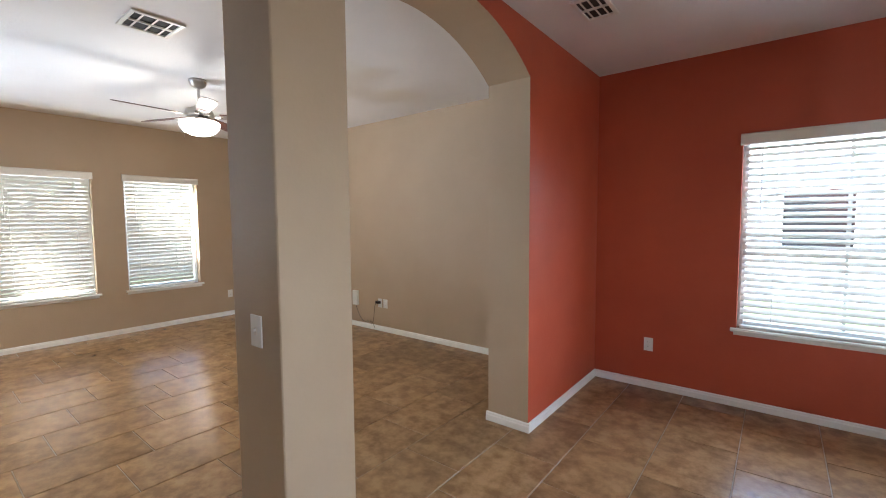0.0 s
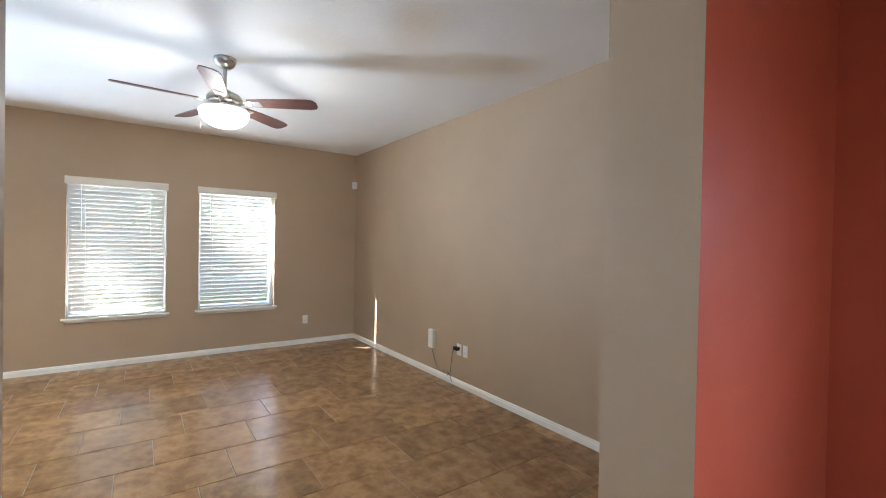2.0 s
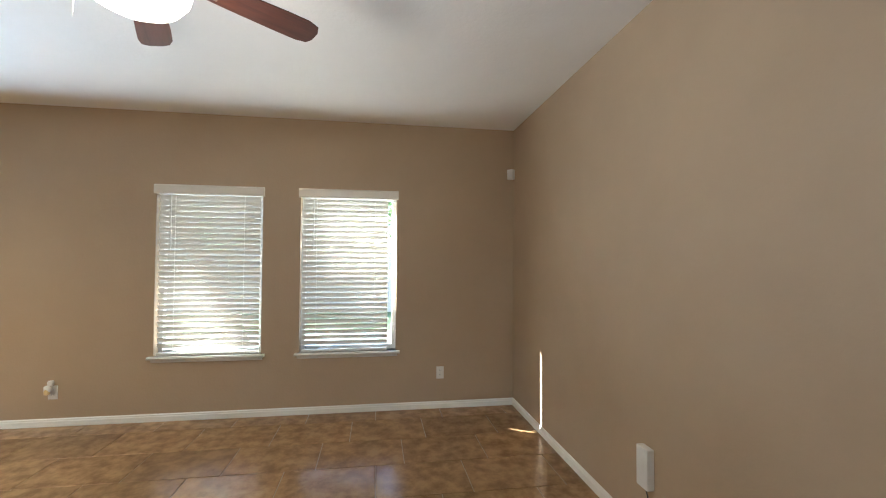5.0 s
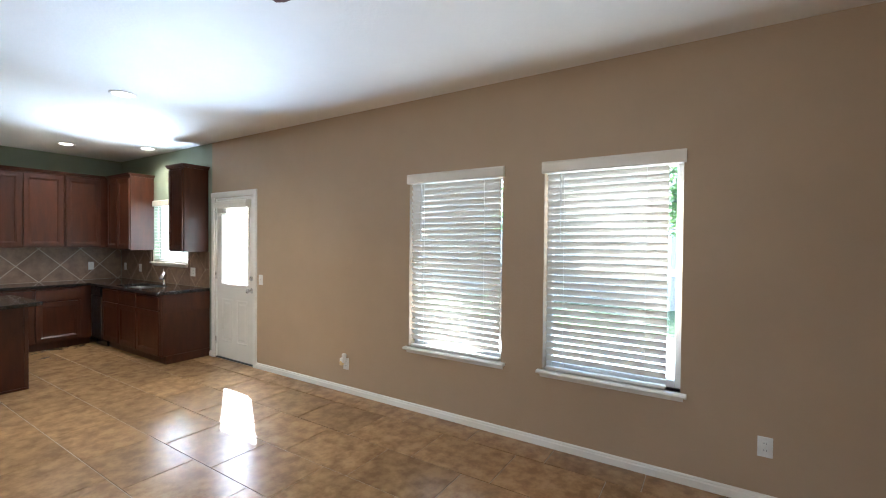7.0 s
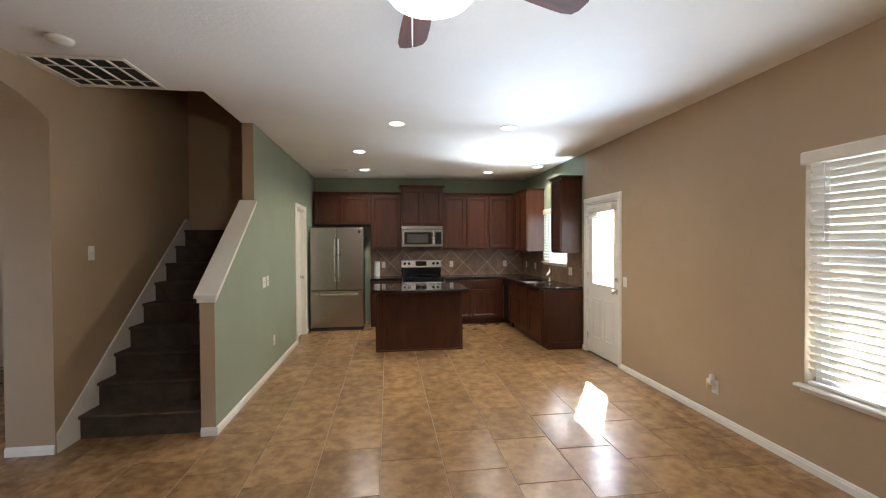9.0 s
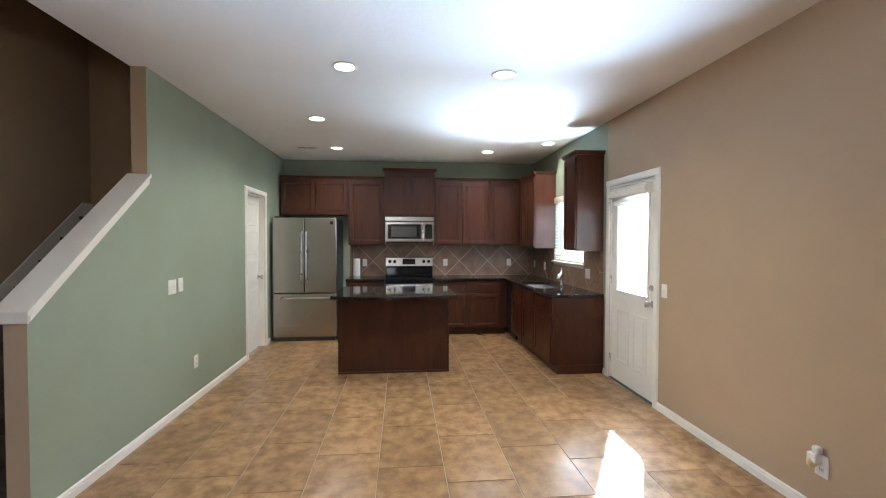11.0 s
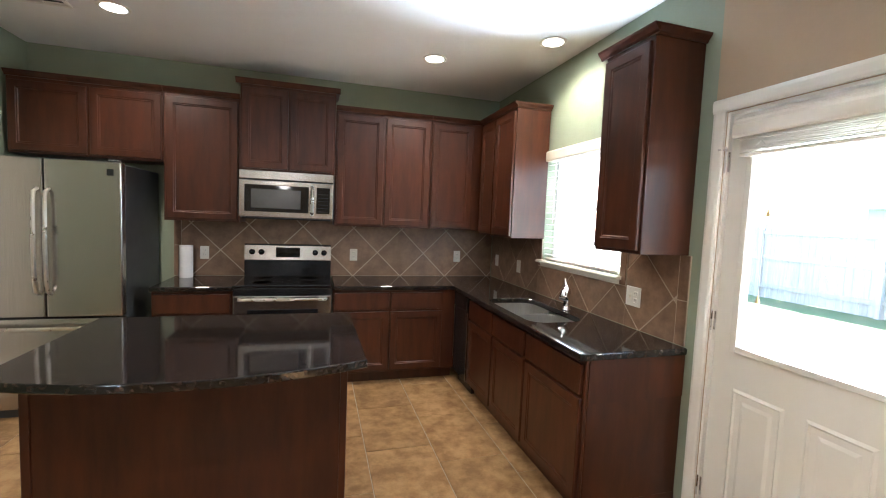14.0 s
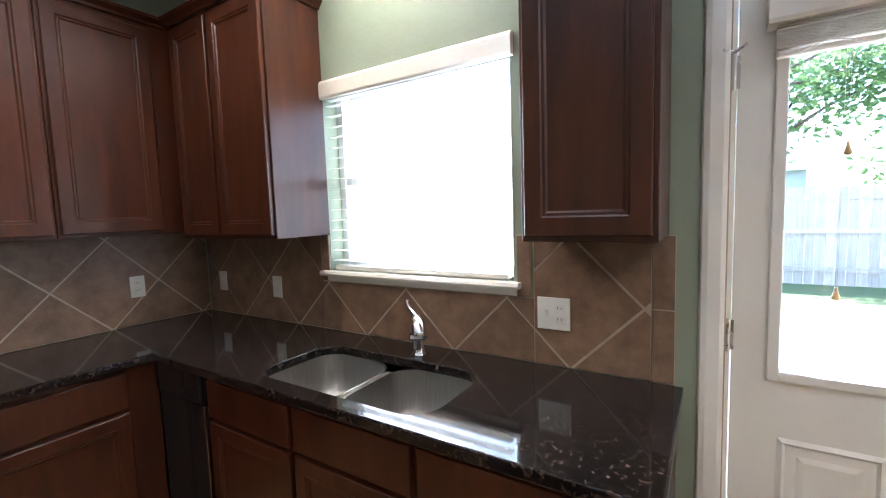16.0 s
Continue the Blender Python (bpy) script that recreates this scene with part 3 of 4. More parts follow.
part("cap_moulding", prism([(-0.118, 1.060), (-0.118, 1.10), (-1.158, 1.922), (-1.158, 1.882)], "x", XG - 0.016, XG - 0.001), TRIM, cap)
part("cap_end", box(XG - 0.016, XG + 0.126, -0.115, -0.10, 1.05, 1.086, 0.003), TRIM, cap)


# ---- kitchen ----
def shaker(name, parent, x0, x1, z0, z1, y, rail=0.05):
    """A framed cabinet front with a recessed panel; its face is at y, towards -y."""
    bm = bmesh.new()
    t = 0.019
    rings = [[(x0, x1, z0, z1, y + t)], [(x0, x1, z0, z1, y + 0.003)], [(x0 + 0.003, x1 - 0.003, z0 + 0.003, z1 - 0.003, y)],
             [(x0 + rail, x1 - rail, z0 + rail, z1 - rail, y)], [(x0 + rail + 0.005, x1 - rail - 0.005, z0 + rail + 0.005, z1 - rail - 0.005, y + 0.004)],
             [(x0 + rail + 0.012, x1 - rail - 0.012, z0 + rail + 0.012, z1 - rail - 0.012, y + 0.004)],
             [(x0 + rail + 0.018, x1 - rail - 0.018, z0 + rail + 0.018, z1 - rail - 0.018, y + 0.009)]]
    vs = []
    for ((a, b, c, d, w),) in rings:
        vs.append([bm.verts.new(p) for p in ((a, w, c), (b, w, c), (b, w, d), (a, w, d))])
    for r, s in zip(vs, vs[1:]):
        for i in range(4):
            bm.faces.new((r[i], r[(i + 1) % 4], s[(i + 1) % 4], s[i]))
    bm.faces.new(vs[0]), bm.faces.new(vs[-1])
    return part(name, bm, WOOD, parent)


def slab_front(name, parent, x0, x1, z0, z1, y):
    return part(name, box(x0, x1, y, y + 0.019, z0, z1, 0.005, 2), WOOD, parent)


def crown(parent, x0, x1, y, z, back, left=False, right=False):
    """Crown moulding along the front top edge, returned at the open ends."""
    prof = [(0.0, 0.0), (-0.008, 0.0), (-0.012, 0.012), (-0.03, 0.03), (-0.034, 0.042), (0.0, 0.042)]
    part("crown_moulding", prism([(y + a, z + b) for a, b in prof], "x", x0 - (0.034 if left else 0), x1 + (0.034 if right else 0)), WOOD, parent)
    if left:
        part("crown_return", prism([(x0 + a, z + b) for a, b in prof], "y", y, back), WOOD, parent)
    if right:
        part("crown_return", prism([(x1 - a, z + b) for a, b in prof], "y", y, back), WOOD, parent)


def upper(m, w, d, z0, z1, doors, label, left=False, right=False, under=0.0):
    """Wall cabinet: local x 0..w, front at y = 0, back at y = d."""
    c = thing("wall_cabinet", m, label, "cabinet", "wall cabinets")
    part("body", box(0.001, w - 0.001, 0.02, d - 0.002, z0, z1, 0.002), WOOD, c)
    for a, b in doors:
        shaker("door", c, a, b, z0 + 0.018, z1 - 0.03, 0.0)
    crown(c, 0, w, 0.014, z1 - 0.004, d - 0.002, left, right)
    return c


def base(m, w, d, fronts, label, top=0.838, body=0.838):
    c = thing("base_cabinet", m, label, "cabinet", "base cabinets")
    part("body", box(0.001, w - 0.001, 0.04, d - 0.002, 0.1, body, 0.002), WOOD, c)
    part("face_frame", box(0.001, w - 0.001, 0.02, 0.039, 0.1, top, 0.002), WOOD, c)
    part("end_panel", box(w - 0.02, w + 0.001, 0.041, d - 0.002, body - 0.001, top), WOOD, c)
    part("toe_kick", box(0.001, w - 0.001, 0.085, d - 0.002, 0.001, 0.099), WOOD, c)
    for a, b in fronts:
        slab_front("drawer_front", c, a, b, top - 0.175, top - 0.025, 0.0)
        shaker("door", c, a, b, 0.12, top - 0.195, 0.0)
    return c


yf = -4.53
south = lambda x, y: pose(x, y, 0, 0, 0, 180)     # local x runs towards -x, front faces +y
upper(south(-2.402, yf), 1.012, 0.33, 1.84, 2.40, [(0.012, 0.502), (0.522, 1.0)], "short cherry wood wall cabinet above the refrigerator")
upper(south(-3.416, yf), 0.566, 0.33, 1.375, 2.40, [(0.02, 0.548)], "tall cherry wood wall cabinet with one panelled door")
upper(south(-3.984, yf + 0.035), 0.772, 0.365, 1.822, 2.53, [(0.016, 0.378), (0.394, 0.756)], "raised cherry wood wall cabinet above the microwave", True, True)
upper(south(-4.758, yf), 0.882, 0.33, 1.375, 2.40, [(0.018, 0.432), (0.452, 0.868)], "cherry wood wall cabinet with two panelled doors")
upper(south(-5.642, yf), 0.806, 0.33, 1.375, 2.40, [(0.012, 0.415)], "cherry wood corner wall cabinet")
west = lambda y, x: pose(x, y, 0, 0, 0, 90)       # local x runs towards +y, front faces +x
upper(west(-4.51, -6.125), 0.745, 0.325, 1.345, 2.40, [(0.03, 0.34), (0.36, 0.733)], "cherry wood wall cabinet beside the kitchen window", False, True)
upper(west(-2.655, -6.125), 0.36, 0.325, 1.345, 2.40, [(0.015, 0.345)], "narrow cherry wood wall cabinet between window and door", True, True)

bf, CT = -4.235, 0.875
base(south(-3.416, bf), 0.566, 0.625, [(0.02, 0.548)], "cherry wood base cabinet with drawer beside the stove")
base(south(-4.758, bf), 1.09, 0.625, [(0.012, 0.478), (0.494, 0.965)], "cherry wood base cabinet with two drawers and doors")
base(west(-3.868, -5.842), 1.60, 0.608, [(0.012, 0.494), (0.516, 1.0), (1.022, 1.585)], "cherry wood sink base cabinet with three doors", body=0.62)

dish = thing("dishwasher", west(-4.232, -5.838), "black dishwasher with a steel edge under the counter", "dishwasher")
part("body", box(0.002, 0.36, 0.03, 0.60, 0.08, 0.836), BLACK, dish)
part("front_panel", box(0.004, 0.345, 0.002, 0.03, 0.11, 0.70, 0.004), BLACK, dish)
part("control_panel", box(0.004, 0.345, -0.006, 0.03, 0.705, 0.832, 0.006), BLACK, dish)
part("side_trim", box(0.346, 0.36, -0.002, 0.03, 0.11, 0.70, 0.002), STEEL, dish, "bright steel edge strip")
part("toe_kick", box(0.004, 0.36, 0.06, 0.6, 0.001, 0.079), BLACK, dish)


def rounded(x0, x1, y0, y1, r, n=6):
    pts = []
    for cx, cy, a0 in ((x1 - r, y1 - r, 0), (x0 + r, y1 - r, 90), (x0 + r, y0 + r, 180), (x1 - r, y0 + r, 270)):
        for i in range(n + 1):
            a = radians(a0 + 90 * i / n)
            pts.append((cx + r * math.cos(a), cy + r * math.sin(a)))
    return pts


def counter(name, outline, hole, z0, z1, label, category):
    """A stone slab with an eased top edge and, if given, one cut-out."""
    bm = bmesh.new()
    loops = []
    for pts in [outline] + ([hole] if hole else []):
        loops.append([bm.verts.new((x, y, z1)) for x, y in pts])
    edges = []
    for vs in loops:
        edges += [bm.edges.new((vs[i], vs[(i + 1) % len(vs)])) for i in range(len(vs))]
    bmesh.ops.triangle_fill(bm, use_beauty=True, use_dissolve=False, edges=edges)
    r = bmesh.ops.extrude_face_region(bm, geom=bm.faces[:])
    bmesh.ops.translate(bm, verts=[v for v in r["geom"] if isinstance(v, bmesh.types.BMVert)], vec=(0, 0, z0 - z1))
    bmesh.ops.recalc_face_normals(bm, faces=bm.faces[:])
    rim = [e for e in bm.edges if abs(e.verts[0].co.z - e.verts[1].co.z) < 1e-5 and len(e.link_faces) == 2 and e.calc_face_angle(0) > 1.0]
    bmesh.ops.bevel(bm, geom=rim, offset=0.006, segments=3, affect="EDGES", profile=0.5)
    return tagged(link(name, bm, GRANITE), label, category)


SX0, SX1, SY0, SY1 = -6.255, -5.882, -3.60, -2.842
out = [(-4.758, bf + 0.028), (-4.758, YK + 0.012), (XW + 0.012, YK + 0.012), (XW + 0.012, -2.25), (-5.812, -2.25), (-5.812, bf + 0.028)]
counter("countertop", out, rounded(SX0, SX1, SY0, SY1, 0.10), CT - 0.036, CT, "polished dark granite counter running round the kitchen corner", "countertop")
counter("countertop", [(-3.416, bf + 0.028), (-3.416, YK + 0.012), (-3.981, YK + 0.012), (-3.981, bf + 0.028)], None, CT - 0.036, CT,
        "short polished dark granite counter beside the stove", "countertop")

# sink
sink = thing("sink", pose(0, 0, CT - 0.037), "stainless steel double bowl sink set under the counter", "sink")


def bowl(y0, y1):
    bm = bmesh.new()
    rings = []
    for inset, z, r in ((0.0, 0.0, 0.095), (0.004, -0.03, 0.09), (0.012, -0.15, 0.08), (0.035, -0.185, 0.06), (0.09, -0.192, 0.03)):
        rings.append([bm.verts.new((x, y, z)) for x, y in rounded(SX0 - 0.004 + inset, SX1 + 0.004 - inset, y0 + inset, y1 - inset, r)])
    for a, b in zip(rings, rings[1:]):
        for i in range(len(a)):
            bm.faces.new((a[i], a[(i + 1) % len(a)], b[(i + 1) % len(a)], b[i]))
    bm.faces.new(rings[-1])
    b = part("bowl", bm, SINK_STEEL, sink, "polished steel bowl", True)
    part("drain", lathe([(0.0, -0.190), (0.04, -0.190), (0.042, -0.1885), (0.03, -0.187), (0.0, -0.1905)], 20, ((SX0 + SX1) / 2, (y0 + y1) / 2)), CHROME, b)
    return b


bowl(SY0 - 0.004, -3.235)
bowl(-3.205, SY1 + 0.004)
part("divider", box(SX0 + 0.05, SX1 - 0.05, -3.236, -3.204, -0.02, -0.004, 0.006, 2), SINK_STEEL, sink)

faucet = thing("faucet", pose(-6.315, -3.165, CT), "chrome single lever kitchen faucet on the counter", "faucet")
part("base", lathe([(0.031, 0.0), (0.031, 0.006), (0.025, 0.012), (0.0225, 0.03), (0.0225, 0.10), (0.026, 0.125), (0.022, 0.148), (0.010, 0.158)], 24), CHROME, faucet, "", True)
part("spout", tube([(0.0, 0.0, 0.135), (0.018, 0.014, 0.142), (0.034, 0.026, 0.128), (0.046, 0.035, 0.105), (0.053, 0.040, 0.083)], [0.024, 0.028, 0.031, 0.034, 0.034], 16), CHROME, faucet, "", True)
part("spray_ring", tube([(0.053, 0.040, 0.083), (0.0545, 0.041, 0.078)], 0.029, 16), DARKGREY, faucet, "dark spray head ring")
part("lever", tube([(0, 0, 0.150), (-0.004, -0.022, 0.166), (-0.010, -0.045, 0.180), (-0.014, -0.058, 0.200), (-0.015, -0.056, 0.214)], [0.012, 0.009, 0.007, 0.006, 0.007], 10), CHROME, faucet, "", True)

# island
isl = thing("kitchen_island", pose(0, 0, 0), "cherry wood kitchen island with plain panelled back", "island")
part("body", box(-4.758, -3.562, -3.16, -2.50, 0.0, 0.838, 0.003), WOOD, isl)
for x0, x1 in ((-4.766, -4.735), (-3.585, -3.554)):
    part("corner_trim", box(x0, x1, -2.520, -2.492, 0.0, 0.838, 0.004, 2), WOOD, isl)
part("base_moulding", box(-4.768, -3.552, -2.512, -2.484, 0.0, 0.022, 0.006, 2), WOOD, isl)
for i in range(3):
    a = -4.75 + i * 0.398
    d = shaker("door", isl, 0.01, 0.385, 0.12, 0.64, 0.0)
    d.matrix_basis = pose(a + 0.0, -3.162, 0) @ Matrix.Translation((0, -0.019, 0))
    d = slab_front("drawer_front", isl, 0.01, 0.385, 0.66, 0.81, 0.0)
    d.matrix_basis = pose(a + 0.0, -3.162, 0) @ Matrix.Translation((0, -0.019, 0))
front = [(-4.835 + 1.335 * i / 16, -2.335 + 0.13 * (1 - ((i - 8) / 8) ** 2)) for i in range(17)]
counter("island_top", front + [(-3.51, -3.235), (-4.825, -3.235)], None, CT - 0.036, CT, "polished dark granite island top with a bowed front edge", "countertop")

# refrigerator
fr = thing("refrigerator", south(-2.41, -4.06), "stainless steel french door refrigerator with bottom freezer", "refrigerator")
FW = 0.895
part("cabinet", box(0.004, FW - 0.004, 0.075, 0.74, 0.02, 1.765, 0.006), DARKGREY, fr, "dark grey cabinet sides")
part("door", box(0.0, FW / 2 - 0.003, 0.0, 0.07, 0.695, 1.775, 0.012, 3), STEEL, fr)
part("door", box(FW / 2 + 0.003, FW, 0.0, 0.07, 0.695, 1.775, 0.012, 3), STEEL, fr)
part("freezer_drawer", box(0.0, FW, 0.0, 0.07, 0.06, 0.685, 0.012, 3), STEEL, fr)
part("base_grille", box(0.02, FW - 0.02, 0.03, 0.1, 0.0, 0.055), DARKGREY, fr)
for x in (FW / 2 - 0.032, FW / 2 + 0.032):
    h = part("handle", tube([(x, 0.0, 0.86), (x, -0.04, 0.88), (x, -0.052, 0.95), (x, -0.058, 1.18), (x, -0.052, 1.45), (x, -0.04, 1.55), (x, 0.0, 1.57)], 0.0125, 10), STEEL_H, fr, "curved steel handle", True)
part("handle", tube([(0.10, 0.0, 0.628), (0.12, -0.04, 0.628), (0.2, -0.052, 0.628), (FW / 2, -0.056, 0.628), (FW - 0.2, -0.052, 0.628), (FW - 0.12, -0.04, 0.628), (FW - 0.10, 0.0, 0.628)], 0.0125, 10), STEEL_H, fr, "curved steel handle", True)
part("badge", box(FW - 0.085, FW - 0.045, -0.003, 0.001, 1.68, 1.725, 0.001), BLACK, fr, "small black badge")
for x in (0.03, FW - 0.09):
    part("hinge_cover", box(x, x + 0.06, 0.02, 0.1, 1.776, 1.792, 0.005), DARKGREY, fr)

# stove
st = thing("stove", south(-3.985, -4.2), "stainless and black electric range with knobs on the backguard", "stove")
SW = 0.762
part("body", box(0.004, SW - 0.004, 0.03, 0.64, 0.02, 0.865), BLACK, st)
part("cooktop", box(0.0, SW, 0.005, 0.60, 0.866, 0.887, 0.005, 2), BLACKGLASS, st, "black glass cooktop")
for cx, cy, r in ((0.2, 0.17, 0.095), (0.56, 0.17, 0.075), (0.2, 0.43, 0.075), (0.56, 0.43, 0.095)):
    part("burner_ring", lathe([(r - 0.004, 0.8872), (r, 0.8874), (r + 0.003, 0.8872)], 32, (cx, cy)), GREYGLASS, st)
part("backguard", prism([(0.585, 0.888), (0.575, 1.03), (0.60, 1.03), (0.64, 1.03), (0.64, 0.888)], "x", 0.0, SW), BLACK, st)
bg = part("control_panel", prism([(0.562, 1.035), (0.578, 1.165), (0.59, 1.178), (0.64, 1.178), (0.64, 1.035)], "x", 0.0, SW), STEEL, st, "stainless control panel")
part("display", box(0.27, 0.48, 0.555, 0.572, 1.06, 1.15, 0.003), BLACKGLASS, bg, "black digital display")
for x in (0.065, 0.145, SW - 0.145, SW - 0.065):
    k = part("knob", lathe([(0.0, 0.0), (0.026, 0.0), (0.026, 0.006), (0.019, 0.010), (0.017, 0.028), (0.0, 0.03)], 18), BLACK, bg, "black round knob", True)
    k.matrix_basis = pose(x, 0.571, 1.105, 83)
od = part("oven_door", box(0.006, SW - 0.006, 0.0, 0.03, 0.20, 0.80, 0.006, 2), STEEL, st, "stainless oven door")
part("oven_window", box(0.11, SW - 0.11, -0.004, 0.002, 0.33, 0.69, 0.002), BLACKGLASS, od, "black glass window")
part("top_rail", box(0.006, SW - 0.006, 0.002, 0.03, 0.805, 0.862, 0.004), BLACK, st)
part("handle", tube([(0.05, 0.0, 0.775), (0.055, -0.04, 0.778), (0.08, -0.05, 0.78), (SW - 0.08, -0.05, 0.78), (SW - 0.055, -0.04, 0.778), (SW - 0.05, 0.0, 0.775)], 0.013, 10), STEEL_H, od, "steel bar handle", True)
part("drawer", box(0.006, SW - 0.006, 0.002, 0.03, 0.05, 0.19, 0.005, 2), STEEL, st, "stainless storage drawer")

# microwave
mw = thing("microwave", south(-3.985, -4.455), "stainless over-range microwave under the raised cabinet", "microwave")
part("body", box(0.003, SW - 0.003, 0.03, 0.40, 1.425, 1.819), DARKGREY, mw)
part("top_vent", box(0.0, SW, 0.0, 0.03, 1.745, 1.818, 0.006, 2), STEEL, mw, "stainless vent strip")
part("door", box(0.0, SW - 0.0, 0.0, 0.03, 1.428, 1.738, 0.006, 2), STEEL, mw, "stainless door")
part("window", box(0.045, 0.555, -0.004, 0.002, 1.475, 1.70, 0.003), BLACKGLASS, mw, "black glass window")
part("window_mesh", box(0.095, 0.49, -0.006, -0.003, 1.505, 1.665, 0.001), GREYGLASS, mw)
cp = part("control_panel", box(0.62, SW - 0.03, -0.004, 0.002, 1.475, 1.70, 0.002), BLACKGLASS, mw, "black touch panel")
for i in range(6):
    part("key_row", box(0.63, SW - 0.045, -0.0055, -0.0035, 1.49 + 0.03 * i, 1.494 + 0.03 * i), GREYGLASS, cp)
part("handle", tube([(0.585, 0.0, 1.465), (0.585, -0.035, 1.475), (0.585, -0.042, 1.51), (0.585, -0.045, 1.58), (0.585, -0.042, 1.66), (0.585, -0.035, 1.695), (0.585, 0.0, 1.705)], 0.0135, 10), STEEL_H, mw, "curved steel handle", True)
part("underside", box(0.02, SW - 0.02, 0.03, 0.38, 1.412, 1.424), DARKGREY, mw)

roll = thing("paper_towel_roll", pose(-3.525, -4.74, CT), "white paper towel roll standing on the counter", "paper towel")
part("roll", lathe([(0.02, 0.0), (0.052, 0.0), (0.054, 0.004), (0.054, 0.275), (0.052, 0.279), (0.02, 0.279), (0.02, 0.27)], 28), PAPER, roll, "", True)


# ---- switches and outlets ----
def plate(m, kind, label, w=0.072, h=0.116):
    """Wall plate, centred on its origin, front towards -y."""
    p = thing("wall_switch" if kind[0] == "s" else "wall_outlet", m, label, "switch" if kind[0] == "s" else "outlet")
    part("cover_plate", box(-w / 2, w / 2, -0.006, 0.0, -h / 2, h / 2, 0.0025, 2), PLATE, p)
    n = len(kind)
    for i, k in enumerate(kind):
        x = (i - (n - 1) / 2) * 0.046
        if k == "s":
            t = part("toggle", box(x - 0.005, x + 0.005, -0.016, -0.006, 0.0, 0.012, 0.002), PLATE, p)
            part("slot", box(x - 0.007, x + 0.007, -0.0075, -0.0055, -0.014, 0.014), VALANCE, p)
        elif k == "o":
            for z in (-0.02, 0.02):
                s = part("socket", box(x - 0.016, x + 0.016, -0.0085, -0.005, z - 0.0135, z + 0.0135, 0.004, 2), PLATE, p)
                for dx in (-0.006, 0.006):
                    # thin dark boxes painted as the shade inside the pin holes
                    part("slot", box(x + dx - 0.001, x + dx + 0.001, -0.0095, -0.008, z - 0.002, z + 0.006), SLOT_SHADE, s)
        part("screw", add_cyl(bmesh.new(), (x, -0.0075, 0.045 if k == "s" else 0.0), (x, -0.005, 0.045 if k == "s" else 0.0), 0.003, n=8), VALANCE, p)
    return p


W, N, S, G = (lambda y, z: pose(XW, y, z, 0, 0, 90)), (lambda x, z: pose(x, YE, z)), (lambda x, z: pose(x, YK + 0.012, z, 0, 0, 180)), (lambda y, z: pose(XG, y, z, 0, 0, -90))
plate(W(3.507, 0.34), "o", "white outlet low on the beige wall")
plate(W(0.185, 0.285), "o", "white outlet with a plug-in freshener on the beige wall")
plate(W(-1.19, 1.04), "s", "white light switch beside the back door")
plate(N(-3.735, 0.372), "o", "white outlet on the long beige wall")
plate(N(-3.835, 0.372), "c", "white cable plate with a black plug")
plate(pose(-0.555, YR, 0.382), "o", "white outlet low on the red wall")
plate(G(-1.475, 1.08), "ss", "white double light switch on the green wall", 0.116)
plate(G(-1.61, 1.085), "s", "white light switch on the green wall")
plate(G(-1.865, 0.356), "o", "white outlet low on the green wall")
plate(pose(FB, -0.37, 1.44, 0, 0, -90), "s", "white light switch on the stair wall")
plate(pose(-1.165, 1.118, 1.078), "s", "white light switch on the pillar")
for x in (-3.645, -4.965, -6.04):
    plate(S(x, 1.085), "o", "white outlet on the stone tile backsplash")
WB2 = lambda y, z: pose(XW + 0.012, y, z, 0, 0, 90)
plate(WB2(-4.69, 1.066), "s", "white light switch on the stone tile backsplash")
plate(WB2(-4.18, 1.062), "s", "white light switch on the stone tile backsplash")
plate(WB2(-2.655, 1.066), "so", "white switch and outlet plate on the stone tile backsplash", 0.118)

fresh = thing("air_freshener", W(0.165, 0.33), "white plug-in air freshener in an outlet", "air freshener")
part("body", box(-0.022, 0.03, -0.055, -0.009, -0.03, 0.02, 0.012, 3), PLATE, fresh)
part("bottle", lathe([(0.012, -0.055), (0.02, -0.05), (0.022, -0.02), (0.012, -0.008)], 16, (0.0, -0.042)), FROST, fresh, "", True)
part("cap", box(0.0, 0.04, -0.05, -0.012, 0.02, 0.062, 0.014, 3), PLATE, fresh)
box_ob = thing("modem_box", N(-4.305, 0.40), "white wall-mounted modem box with a grey cable", "modem")
part("case", box(-0.045, 0.045, -0.04, 0.0, -0.10, 0.10, 0.006, 2), PLATE, box_ob)
part("cable", tube([(0.0, -0.02, -0.10), (0.03, -0.02, -0.16), (0.08, -0.025, -0.24), (0.15, -0.03, -0.30), (0.24, -0.03, -0.315), (0.27, -0.03, -0.30), (0.24, -0.03, -0.285)], 0.003, 6), DARKGREY, box_ob, "thin dark cable")
plug = thing("power_plug", N(-3.835, 0.385), "black plug with a thin hanging cable", "plug")
part("body", box(-0.045, 0.02, -0.05, -0.007, -0.018, 0.018, 0.006, 2), BLACK, plug)
part("cable", tube([(-0.045, -0.03, 0.0), (-0.07, -0.035, -0.05), (-0.085, -0.035, -0.15), (-0.10, -0.035, -0.26), (-0.15, -0.035, -0.31), (-0.17, -0.03, -0.27), (-0.12, -0.03, -0.29), (-0.08, -0.03, -0.355)], 0.003, 6), BLACK, plug)
sensor = thing("alarm_sensor", pose(XW + 0.035, YE - 0.035, 2.285, 0, 0, 45), "small white alarm sensor in the room's upper corner", "sensor")
part("case", box(-0.032, 0.032, -0.03, 0.018, -0.05, 0.05, 0.008, 3), PLATE, sensor)
part("lens", box(-0.02, 0.02, -0.034, -0.028, -0.03, 0.0, 0.004, 2), VINYL, sensor)

